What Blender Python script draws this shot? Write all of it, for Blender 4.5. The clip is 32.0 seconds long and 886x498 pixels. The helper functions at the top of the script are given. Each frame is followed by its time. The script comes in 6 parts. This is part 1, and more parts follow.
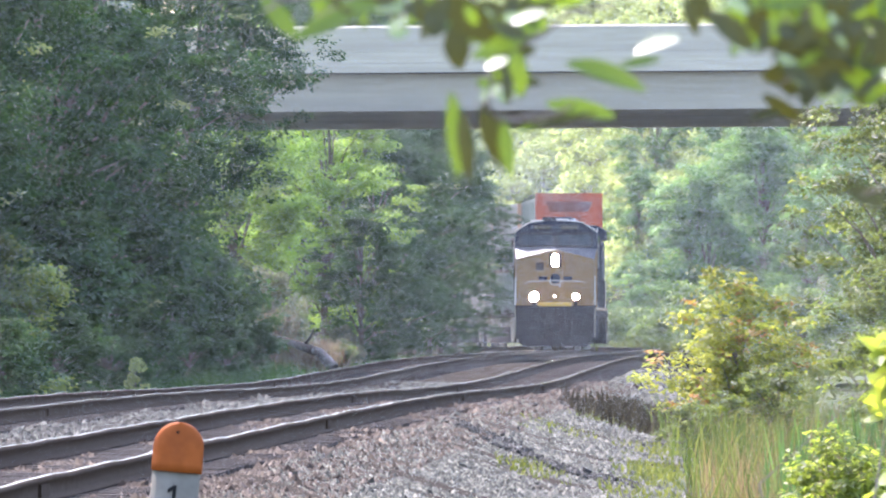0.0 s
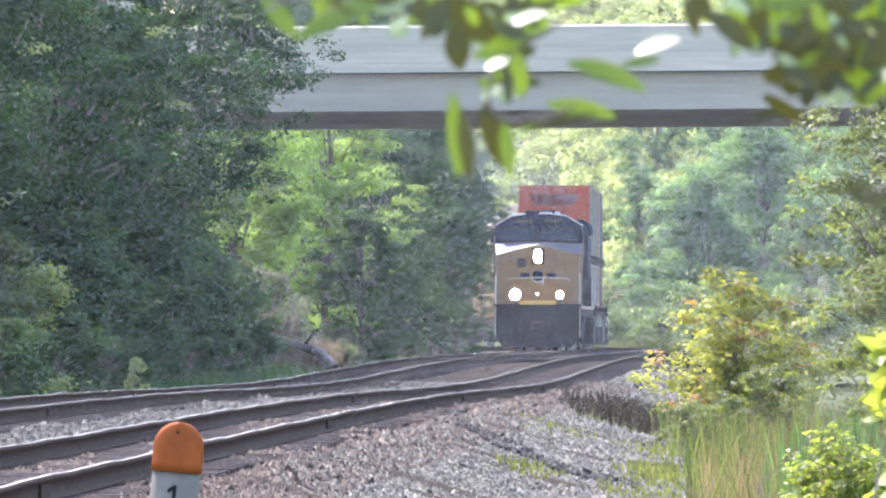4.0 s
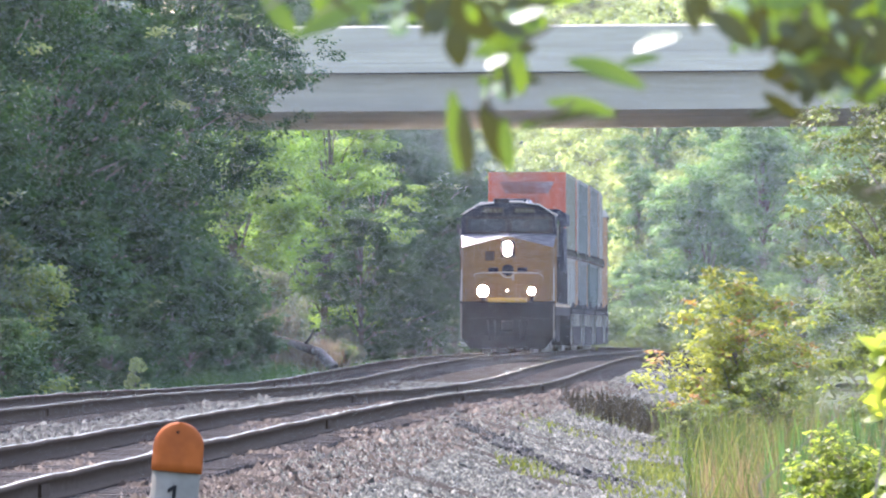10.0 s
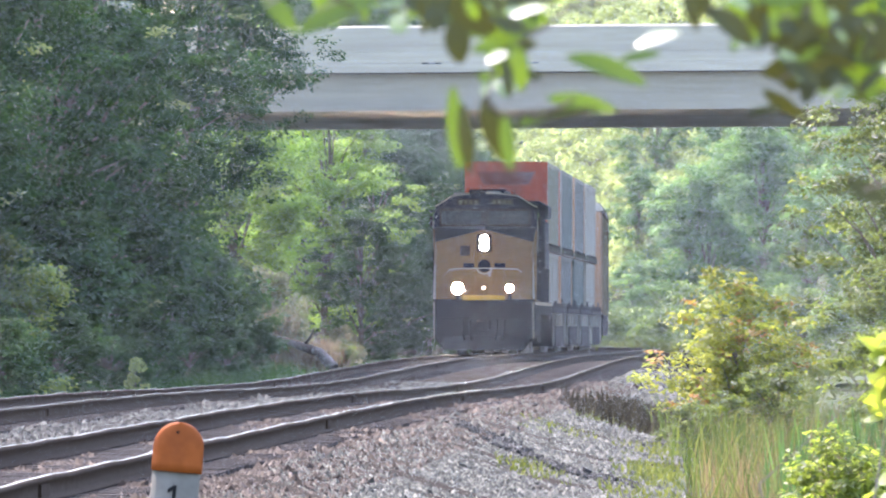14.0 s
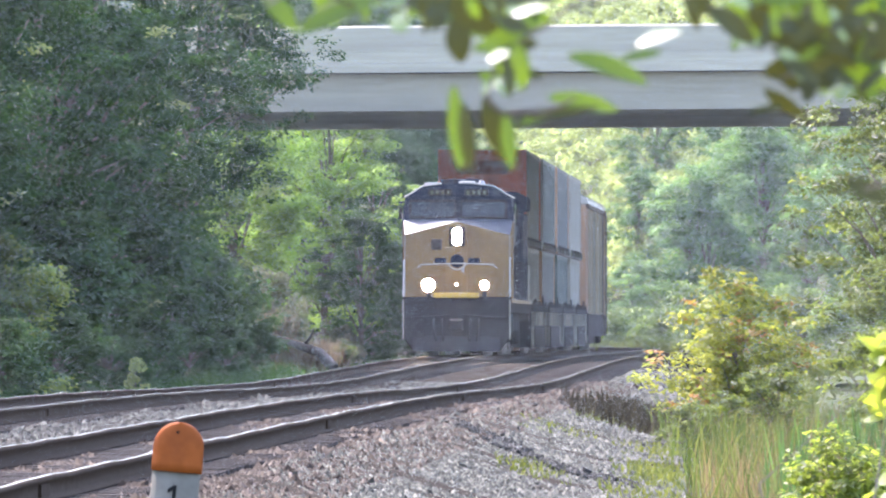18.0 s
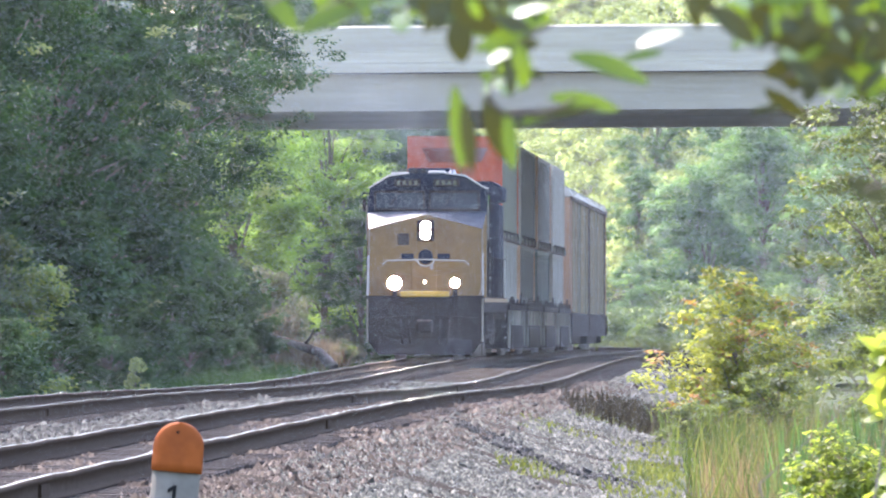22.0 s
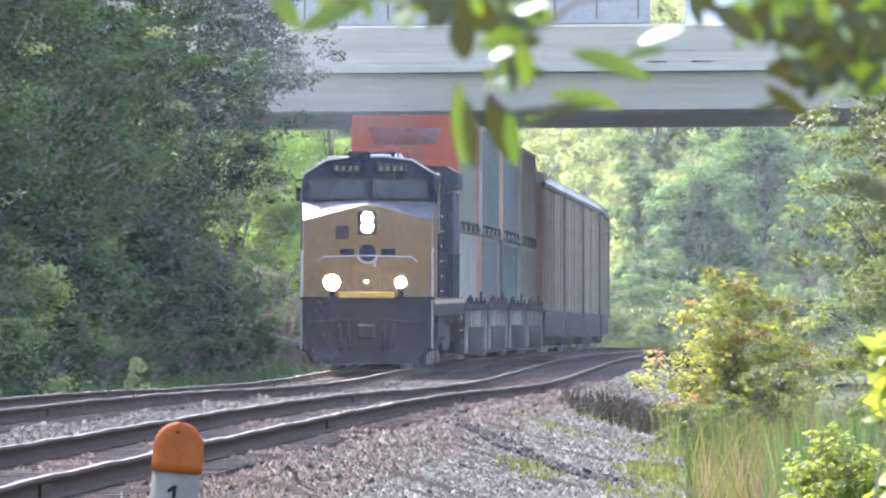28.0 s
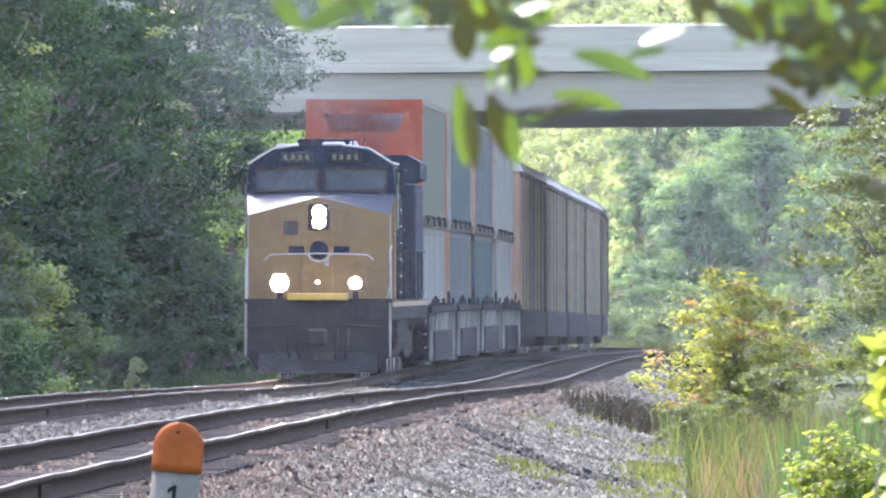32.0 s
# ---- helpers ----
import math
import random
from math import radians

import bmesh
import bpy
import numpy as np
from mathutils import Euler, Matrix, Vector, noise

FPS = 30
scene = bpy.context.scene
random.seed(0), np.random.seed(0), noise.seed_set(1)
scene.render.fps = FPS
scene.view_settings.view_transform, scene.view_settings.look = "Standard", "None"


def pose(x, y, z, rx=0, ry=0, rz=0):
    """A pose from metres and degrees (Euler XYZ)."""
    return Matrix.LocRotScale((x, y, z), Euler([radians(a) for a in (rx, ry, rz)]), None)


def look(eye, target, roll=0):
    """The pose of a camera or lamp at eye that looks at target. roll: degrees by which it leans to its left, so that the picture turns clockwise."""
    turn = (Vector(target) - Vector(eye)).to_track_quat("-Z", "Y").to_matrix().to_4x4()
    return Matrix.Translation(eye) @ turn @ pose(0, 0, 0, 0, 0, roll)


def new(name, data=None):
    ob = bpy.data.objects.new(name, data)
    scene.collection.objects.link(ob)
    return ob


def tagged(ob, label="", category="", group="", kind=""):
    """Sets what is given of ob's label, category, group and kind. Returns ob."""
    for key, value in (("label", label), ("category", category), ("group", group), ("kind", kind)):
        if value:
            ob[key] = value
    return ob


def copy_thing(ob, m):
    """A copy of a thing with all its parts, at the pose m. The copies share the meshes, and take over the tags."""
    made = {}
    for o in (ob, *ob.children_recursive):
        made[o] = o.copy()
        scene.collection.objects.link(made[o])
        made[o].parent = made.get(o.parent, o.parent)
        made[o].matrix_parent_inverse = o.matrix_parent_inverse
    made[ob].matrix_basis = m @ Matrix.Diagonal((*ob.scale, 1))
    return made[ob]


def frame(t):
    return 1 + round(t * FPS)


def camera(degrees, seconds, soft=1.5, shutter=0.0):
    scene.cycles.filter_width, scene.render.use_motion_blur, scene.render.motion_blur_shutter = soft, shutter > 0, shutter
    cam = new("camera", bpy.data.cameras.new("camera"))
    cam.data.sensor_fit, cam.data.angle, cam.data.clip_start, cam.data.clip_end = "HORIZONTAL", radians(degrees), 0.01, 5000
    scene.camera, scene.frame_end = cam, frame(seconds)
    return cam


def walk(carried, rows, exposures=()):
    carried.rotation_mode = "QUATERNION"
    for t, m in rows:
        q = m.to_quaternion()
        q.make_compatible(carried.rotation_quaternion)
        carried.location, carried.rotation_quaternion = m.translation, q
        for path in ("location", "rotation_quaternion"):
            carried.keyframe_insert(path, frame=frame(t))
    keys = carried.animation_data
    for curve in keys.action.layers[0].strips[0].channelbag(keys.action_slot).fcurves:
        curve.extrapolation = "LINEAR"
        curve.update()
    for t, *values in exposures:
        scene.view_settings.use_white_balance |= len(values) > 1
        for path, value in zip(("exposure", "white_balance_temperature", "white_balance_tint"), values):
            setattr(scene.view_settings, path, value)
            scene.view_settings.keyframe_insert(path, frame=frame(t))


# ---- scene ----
# The camera stands on a tripod beside a railway and looks along it through a very long lens.
EYE = Vector((0.0, 0.0, 0.70))
cam = camera(4.216, 32.0, soft=2.2)
VIEW = look(EYE, (0.0, 1000.0, 0.70 + 6.854))
walk(cam, [(0.0, VIEW), (32.0, VIEW)], exposures=[(0.0, 2.84, 5780, 25), (32.0, 2.84, 5780, 25)])
cam.data.dof.use_dof = True
cam.data.dof.focus_distance = 230.0
cam.data.dof.aperture_fstop = 155.0

# ---- light ----
SUN = Vector((-0.39, 0.51, 0.765)).normalized()
sun_data = bpy.data.lights.new("sun", "SUN")
sun_data.energy, sun_data.angle, sun_data.color = 1.55, radians(1.0), (1.0, 0.93, 0.78)
sun_lamp = new("sun", sun_data)
sun_lamp.matrix_world = look(SUN * 300, (0, 0, 0))

world = bpy.data.worlds.new("sky")
scene.world = world
world.use_nodes = True
wn = world.node_tree.nodes
sky = wn.new("ShaderNodeTexSky")
sky.sky_type, sky.sun_disc = "NISHITA", False
sky.sun_elevation = math.asin(SUN.z)
sky.sun_rotation = math.atan2(SUN.x, SUN.y)
sky.air_density, sky.dust_density = 1.2, 3.0
wn["Background"].inputs["Strength"].default_value = 0.15
world.node_tree.links.new(sky.outputs[0], wn["Background"].inputs["Color"])


# ---- materials ----
def shade(name, a, b, rough=0.6, metal=0.0, scale=6.0, coarse=0.4, stain=(0.5, 0.5, 0.5), stain_amount=0.25, bump=0.2, coat=0.0, piece=0.0, spec=0.5, stretch=None):
    """Two tones of fine grain, larger stains over them, and a fine relief; piece varies the tone from object to object."""
    m = bpy.data.materials.new(name)
    m.use_nodes = True
    n, l = m.node_tree.nodes, m.node_tree.links
    p = n["Principled BSDF"]
    tc = n.new("ShaderNodeTexCoord")
    fine, big = n.new("ShaderNodeTexNoise"), n.new("ShaderNodeTexNoise")
    fine.inputs["Scale"].default_value, fine.inputs["Detail"].default_value = scale, 6
    big.inputs["Scale"].default_value, big.inputs["Detail"].default_value = coarse, 4
    place = tc.outputs["Object"]
    if stretch:
        mp = n.new("ShaderNodeMapping")
        mp.inputs["Scale"].default_value = stretch
        l.new(place, mp.inputs["Vector"])
        place = mp.outputs[0]
    for tex in (fine, big):
        l.new(place, tex.inputs["Vector"])
    ramp = n.new("ShaderNodeValToRGB")
    ramp.color_ramp.elements[0].color, ramp.color_ramp.elements[1].color = (*a, 1), (*b, 1)
    ramp.color_ramp.elements[0].position, ramp.color_ramp.elements[1].position = 0.35, 0.65
    l.new(fine.outputs[0], ramp.inputs[0])
    edge = n.new("ShaderNodeMapRange")
    edge.inputs[1].default_value, edge.inputs[2].default_value = 0.45, 0.7
    edge.inputs[4].default_value = stain_amount
    l.new(big.outputs[0], edge.inputs[0])
    mix = n.new("ShaderNodeMix")
    mix.data_type = "RGBA"
    l.new(edge.outputs[0], mix.inputs[0])
    l.new(ramp.outputs[0], mix.inputs[6])
    mix.inputs[7].default_value = (*stain, 1)
    out = mix.outputs[2]
    if piece:
        info, hsv, vary = n.new("ShaderNodeObjectInfo"), n.new("ShaderNodeHueSaturation"), n.new("ShaderNodeMapRange")
        vary.inputs[3].default_value, vary.inputs[4].default_value = 1 - piece, 1 + piece
        l.new(info.outputs["Random"], vary.inputs[0])
        l.new(vary.outputs[0], hsv.inputs["Value"])
        l.new(out, hsv.inputs["Color"])
        out = hsv.outputs[0]
    l.new(out, p.inputs["Base Color"])
    p.inputs["Roughness"].default_value, p.inputs["Metallic"].default_value = rough, metal
    p.inputs["Coat Weight"].default_value = coat
    p.inputs["Specular IOR Level"].default_value = spec
    if bump:
        bp = n.new("ShaderNodeBump")
        bp.inputs["Strength"].default_value, bp.inputs["Distance"].default_value = bump, 0.02
        l.new(fine.outputs[0], bp.inputs["Height"])
        l.new(bp.outputs[0], p.inputs["Normal"])
    return m


def leafy(name, a, b, c, through_light=0.45, rough=0.5, spec=0.4, tint=(2.1, 2.0, 1.0), patch=(0.5, 1.5)):
    """Leaves: three tones spread leaf by leaf, light passing through, a waxy gloss."""
    m = bpy.data.materials.new(name)
    m.use_nodes = True
    n, l = m.node_tree.nodes, m.node_tree.links
    p = n["Principled BSDF"]
    geo = n.new("ShaderNodeNewGeometry")
    ramp = n.new("ShaderNodeValToRGB")
    ramp.color_ramp.elements[0].color, ramp.color_ramp.elements[1].color = (*a, 1), (*c, 1)
    mid = ramp.color_ramp.elements.new(0.55)
    mid.color = (*b, 1)
    l.new(geo.outputs["Random Per Island"], ramp.inputs[0])
    tc, tex, hsv = n.new("ShaderNodeTexCoord"), n.new("ShaderNodeTexNoise"), n.new("ShaderNodeHueSaturation")
    tex.inputs["Scale"].default_value = 0.55
    l.new(tc.outputs["Object"], tex.inputs["Vector"])
    rng = n.new("ShaderNodeMapRange")
    rng.inputs[1].default_value, rng.inputs[2].default_value, rng.inputs[3].default_value, rng.inputs[4].default_value = 0.32, 0.68, *patch
    l.new(tex.outputs[0], rng.inputs[0])
    l.new(rng.outputs[0], hsv.inputs["Value"])
    l.new(ramp.outputs[0], hsv.inputs["Color"])
    l.new(hsv.outputs[0], p.inputs["Base Color"])
    p.inputs["Roughness"].default_value = rough
    p.inputs["Specular IOR Level"].default_value = spec
    tr, mx = n.new("ShaderNodeBsdfTranslucent"), n.new("ShaderNodeMixShader")
    warm = n.new("ShaderNodeMix")
    warm.data_type, warm.blend_type = "RGBA", "MULTIPLY"
    warm.inputs[0].default_value = 1.0
    warm.inputs[7].default_value = (*tint, 1)
    l.new(hsv.outputs[0], warm.inputs[6])
    l.new(warm.outputs[2], tr.inputs["Color"])
    mx.inputs[0].default_value = through_light
    l.new(p.outputs[0], mx.inputs[1])
    l.new(tr.outputs[0], mx.inputs[2])
    l.new(mx.outputs[0], n["Material Output"].inputs["Surface"])
    return m


def glowing(name, colour, strength):
    m = bpy.data.materials.new(name)
    m.use_nodes = True
    p = m.node_tree.nodes["Principled BSDF"]
    p.inputs["Base Color"].default_value = (0.8, 0.8, 0.8, 1)
    p.inputs["Emission Color"].default_value, p.inputs["Emission Strength"].default_value = (*colour, 1), strength
    return m


BALLAST = shade("ballast", (0.024, 0.021, 0.017), (0.052, 0.045, 0.036), 0.95, scale=14, coarse=0.25, stain=(0.046, 0.037, 0.030), stain_amount=0.5, bump=0.9, spec=0.0)
STONE = leafy("crushed_stone", (0.025, 0.0245, 0.0175), (0.052, 0.0505, 0.0365), (0.142, 0.137, 0.102), 0.0, 0.75, 0.2, patch=(0.82, 1.15))
EARTH = shade("earth_and_grass", (0.035, 0.045, 0.02), (0.065, 0.075, 0.032), 0.95, scale=9, coarse=0.15, stain=(0.06, 0.05, 0.032), stain_amount=0.6, bump=0.8, spec=0.05)
RAIL = shade("rusted_rail", (0.033, 0.0225, 0.0145), (0.054, 0.038, 0.025), 0.9, scale=18, coarse=1.5, stain=(0.045, 0.030, 0.02), stain_amount=0.4, spec=0.02)
RAILTOP = shade("polished_rail_head", (0.14, 0.135, 0.13), (0.44, 0.43, 0.42), 0.15, 1.0, scale=7.0, coarse=0.3, stain=(0.03, 0.024, 0.02), stain_amount=0.97, bump=1.0)
TIE = shade("creosoted_tie", (0.025, 0.02, 0.016), (0.055, 0.045, 0.036), 0.95, scale=20, coarse=2, stain=(0.065, 0.054, 0.043), stain_amount=0.4, piece=0.3, spec=0.1)
CONCRETE = shade("pale_concrete", (0.352, 0.312, 0.205), (0.412, 0.367, 0.242), 0.85, scale=4, coarse=0.9, stain=(0.29, 0.255, 0.175), stain_amount=0.8, bump=0.1, stretch=(0.12, 1, 2.2))
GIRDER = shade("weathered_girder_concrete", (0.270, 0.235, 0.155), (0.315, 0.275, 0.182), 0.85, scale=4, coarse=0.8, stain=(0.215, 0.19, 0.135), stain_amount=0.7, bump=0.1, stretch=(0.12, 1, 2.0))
ASPHALT = shade("asphalt", (0.04, 0.04, 0.042), (0.07, 0.07, 0.07), 0.9, scale=25, coarse=0.3)
BARK = shade("bark", (0.07, 0.055, 0.04), (0.16, 0.13, 0.10), 0.95, scale=12, coarse=1.2, stain=(0.05, 0.05, 0.04), bump=0.9)
NAVY = shade("dark_blue_paint", (0.015, 0.018, 0.030), (0.022, 0.026, 0.041), 0.7, scale=8, coarse=0.8, stain=(0.036, 0.034, 0.032), stain_amount=0.45, bump=0.05, spec=0.04)
HOODSIDE = shade("grimy_blue_black_paint", (0.011, 0.012, 0.017), (0.018, 0.019, 0.024), 0.85, scale=7, coarse=0.9, stain=(0.032, 0.028, 0.025), stain_amount=0.5, bump=0.08, spec=0.01)
HOODTOP = shade("glossy_blue_grey_paint", (0.030, 0.036, 0.052), (0.042, 0.048, 0.062), 0.34, scale=8, coarse=0.8, stain=(0.07, 0.07, 0.072), stain_amount=0.3, bump=0.02, spec=0.8)
# duller copy of HOODTOP for the nose half without sun glare
NOSEDULL = shade("matt_blue_grey_paint", (0.036, 0.038, 0.044), (0.050, 0.052, 0.058), 0.6, scale=8, coarse=0.8, stain=(0.065, 0.062, 0.06), stain_amount=0.4, bump=0.03, spec=0.2)
GOLD = shade("weathered_yellow_paint", (0.170, 0.095, 0.021), (0.210, 0.119, 0.026), 0.6, scale=6, coarse=1.0, stain=(0.13, 0.075, 0.03), stain_amount=0.5, bump=0.05)
YELLOW = shade("bright_yellow_paint", (0.42, 0.26, 0.02), (0.50, 0.31, 0.03), 0.55, scale=8, coarse=2.0, stain=(0.25, 0.16, 0.04), stain_amount=0.4, bump=0.05)
BLACK = shade("grimy_black_metal", (0.030, 0.025, 0.024), (0.045, 0.038, 0.035), 0.85, scale=10, coarse=1.0, stain=(0.05, 0.037, 0.03), stain_amount=0.5, bump=0.2, spec=0.02)
GRIME = shade("grimy_brown_metal", (0.085, 0.066, 0.052), (0.12, 0.094, 0.072), 0.85, scale=6, coarse=1.5, stain=(0.045, 0.036, 0.032), stain_amount=0.85, bump=0.1, spec=0.02, stretch=(1, 1.6, 0.14))
STEEL = shade("worn_steel", (0.25, 0.24, 0.23), (0.4, 0.38, 0.36), 0.45, 0.8, scale=12, coarse=1.5, stain=(0.15, 0.10, 0.07))
CREAM = shade("cream_container_paint", (0.215, 0.20, 0.155), (0.27, 0.25, 0.20), 0.55, scale=5, coarse=1.5, stain=(0.12, 0.10, 0.075), stain_amount=0.85, bump=0.05, spec=0.03, stretch=(1, 1.6, 0.14))
WHITE = shade("white_paint", (0.30, 0.28, 0.225), (0.37, 0.345, 0.28), 0.55, scale=8, coarse=0.8, stain=(0.44, 0.41, 0.34), stain_amount=0.4, bump=0.05)
ORANGE = shade("orange_container_paint", (0.34, 0.070, 0.030), (0.42, 0.095, 0.04), 0.6, scale=5, coarse=1.5, stain=(0.24, 0.07, 0.04), stain_amount=0.85, bump=0.05, spec=0.03, stretch=(1, 1.6, 0.14))
GREY = shade("grey_container_paint", (0.118, 0.122, 0.080), (0.155, 0.158, 0.105), 0.5, scale=5, coarse=1.5, stain=(0.12, 0.10, 0.065), stain_amount=0.85, bump=0.05, spec=0.03, stretch=(1, 1.6, 0.14))
GREEN = shade("grey_green_container_paint", (0.065, 0.088, 0.078), (0.095, 0.115, 0.10), 0.5, scale=5, coarse=1.5, stain=(0.075, 0.07, 0.055), stain_amount=0.85, bump=0.05, spec=0.03, stretch=(1, 1.6, 0.14))
SLATE = shade("slate_blue_container_paint", (0.092, 0.098, 0.088), (0.125, 0.13, 0.115), 0.5, scale=5, coarse=1.5, stain=(0.08, 0.07, 0.055), stain_amount=0.85, bump=0.05, spec=0.03, stretch=(1, 1.6, 0.14))
TAN = shade("tan_paint", (0.30, 0.18, 0.10), (0.37, 0.225, 0.13), 0.6, scale=5, coarse=1.5, stain=(0.20, 0.135, 0.09), stain_amount=0.85, bump=0.05, piece=0.15, spec=0.03, stretch=(1, 1.6, 0.14))
GALV = shade("galvanised_panel", (0.185, 0.168, 0.092), (0.24, 0.218, 0.122), 0.75, 0.0, scale=5, coarse=1.5, stain=(0.22, 0.13, 0.065), stain_amount=0.85, bump=0.08, piece=0.25, spec=0.01, stretch=(1, 1.6, 0.14))
POSTGREY = shade("grimy_pale_paint", (0.19, 0.175, 0.135), (0.27, 0.25, 0.195), 0.6, scale=5, coarse=1.8, stain=(0.09, 0.075, 0.06), stain_amount=0.8, bump=0.05, piece=0.3, spec=0.03)
GLASS = shade("dark_cab_glass", (0.035, 0.044, 0.055), (0.042, 0.052, 0.063), 0.06, scale=2, coarse=0.5, bump=0.0, stain_amount=0.0)
PLASTIC = shade("orange_plastic", (0.235, 0.062, 0.012), (0.275, 0.075, 0.016), 0.7, scale=40, coarse=14, stain=(0.18, 0.05, 0.015), stain_amount=0.5, bump=0.05, spec=0.08)
PVC = shade("white_plastic", (0.135, 0.12, 0.088), (0.165, 0.147, 0.11), 0.7, scale=40, coarse=14, stain=(0.11, 0.095, 0.07), stain_amount=0.5, bump=0.05, spec=0.08)
INK = shade("black_ink", (0.014, 0.014, 0.013), (0.022, 0.021, 0.02), 0.9, bump=0, stain_amount=0.0, spec=0.0)
LAMP = glowing("lit_lamp", (1.0, 0.80, 0.52), 1200)
MARKER_LAMP = glowing("small_amber_lamp", (1.0, 0.8, 0.45), 8)

# dark and shaded tree leaves: the shade on them is put into the colour
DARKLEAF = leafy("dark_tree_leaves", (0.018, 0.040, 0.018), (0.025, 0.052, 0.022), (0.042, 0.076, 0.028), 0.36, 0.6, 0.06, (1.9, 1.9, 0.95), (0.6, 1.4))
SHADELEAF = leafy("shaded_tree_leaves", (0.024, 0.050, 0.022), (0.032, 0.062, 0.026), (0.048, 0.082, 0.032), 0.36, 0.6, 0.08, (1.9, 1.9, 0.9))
# paler copy for the dark trees, sun glints put into the colour
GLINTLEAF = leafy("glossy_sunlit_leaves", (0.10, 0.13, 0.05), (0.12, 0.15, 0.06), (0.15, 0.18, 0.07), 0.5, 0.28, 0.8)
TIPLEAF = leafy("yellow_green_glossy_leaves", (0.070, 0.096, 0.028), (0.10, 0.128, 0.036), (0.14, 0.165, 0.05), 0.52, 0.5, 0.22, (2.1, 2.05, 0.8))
COPPERLEAF = leafy("coppery_leaf_tips", (0.20, 0.16, 0.06), (0.25, 0.15, 0.06), (0.28, 0.13, 0.06), 0.45, 0.5, 0.2, (1.6, 1.4, 0.9))
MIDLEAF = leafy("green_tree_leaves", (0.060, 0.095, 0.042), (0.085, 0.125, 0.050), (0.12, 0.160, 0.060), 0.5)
# brighter copy for trees past the bridge, sunlight put into the colour
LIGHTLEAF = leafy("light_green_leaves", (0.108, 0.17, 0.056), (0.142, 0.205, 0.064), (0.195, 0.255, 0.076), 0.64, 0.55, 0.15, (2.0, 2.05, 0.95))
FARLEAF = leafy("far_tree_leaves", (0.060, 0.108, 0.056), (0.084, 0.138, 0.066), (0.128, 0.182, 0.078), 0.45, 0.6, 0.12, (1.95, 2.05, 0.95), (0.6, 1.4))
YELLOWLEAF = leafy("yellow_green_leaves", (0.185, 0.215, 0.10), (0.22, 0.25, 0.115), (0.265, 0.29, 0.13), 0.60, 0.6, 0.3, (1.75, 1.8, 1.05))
REDLEAF = leafy("red_tipped_leaves", (0.095, 0.115, 0.034), (0.14, 0.158, 0.042), (0.20, 0.205, 0.06), 0.55, 0.5, 0.2, (2.1, 2.0, 0.75))
GRASS = leafy("tall_grass", (0.028, 0.042, 0.014), (0.052, 0.072, 0.023), (0.10, 0.10, 0.042), 0.4, 0.6, 0.2)
TURF = leafy("short_turf", (0.048, 0.060, 0.018), (0.070, 0.084, 0.024), (0.105, 0.114, 0.040), 0.40, 0.6, 0.15, patch=(0.7, 1.3))
# brown weeds darkened: the shade they stand in is put into the colour
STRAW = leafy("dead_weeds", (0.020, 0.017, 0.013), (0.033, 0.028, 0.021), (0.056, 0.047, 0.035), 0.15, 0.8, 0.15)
# brighter copy of TIPLEAF, the low bush's sunlight put into it
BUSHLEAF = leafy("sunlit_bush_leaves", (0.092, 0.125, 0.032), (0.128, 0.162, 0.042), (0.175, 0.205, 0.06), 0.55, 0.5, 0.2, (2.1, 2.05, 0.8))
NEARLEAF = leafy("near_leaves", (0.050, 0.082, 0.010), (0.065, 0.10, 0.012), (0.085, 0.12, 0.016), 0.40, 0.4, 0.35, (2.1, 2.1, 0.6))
# paler glossy copy of the near leaves, sun flashes put into its tone
FLASHLEAF = leafy("shiny_near_leaves", (0.12, 0.17, 0.05), (0.14, 0.19, 0.055), (0.17, 0.21, 0.06), 0.3, 0.2, 1.0)
PALEBUSH = leafy("pale_dry_leaves", (0.13, 0.15, 0.075), (0.17, 0.18, 0.095), (0.22, 0.20, 0.13), 0.35, 0.6, 0.4, (1.5, 1.5, 1.2))
OLIVELEAF = leafy("olive_leaves", (0.040, 0.054, 0.020), (0.058, 0.074, 0.026), (0.084, 0.102, 0.036), 0.46, 0.5, 0.2, (2.0, 1.95, 1.0))
DRYSTALK = leafy("dry_stalks", (0.075, 0.052, 0.036), (0.11, 0.08, 0.054), (0.15, 0.115, 0.08), 0.3, 0.7, 0.2)
SHOOTLEAF = leafy("young_shoot_leaves", (0.17, 0.22, 0.045), (0.21, 0.25, 0.05), (0.25, 0.27, 0.06), 0.6, 0.5, 0.4, (2.0, 2.0, 0.7))
DARKBARK = shade("dark_wet_bark", (0.022, 0.019, 0.017), (0.045, 0.038, 0.033), 0.95, scale=12, coarse=1.2, bump=0.9, spec=0.05)


# ---- mesh helpers ----
def mesh_np(name, verts, faces, material, smooth=False):
    """A mesh from arrays: verts (n, 3), faces (m, k)."""
    verts, faces = np.asarray(verts, np.float32), np.asarray(faces, np.int32)
    me = bpy.data.meshes.new(name)
    m, k = faces.shape
    me.vertices.add(len(verts)), me.loops.add(m * k), me.polygons.add(m)
    me.vertices.foreach_set("co", verts.ravel())
    me.loops.foreach_set("vertex_index", faces.ravel())
    me.polygons.foreach_set("loop_start", np.arange(0, m * k, k, dtype=np.int32))
    if smooth:
        me.polygons.foreach_set("use_smooth", np.ones(m, bool))
    me.materials.append(material)
    me.update(calc_edges=True)
    return me


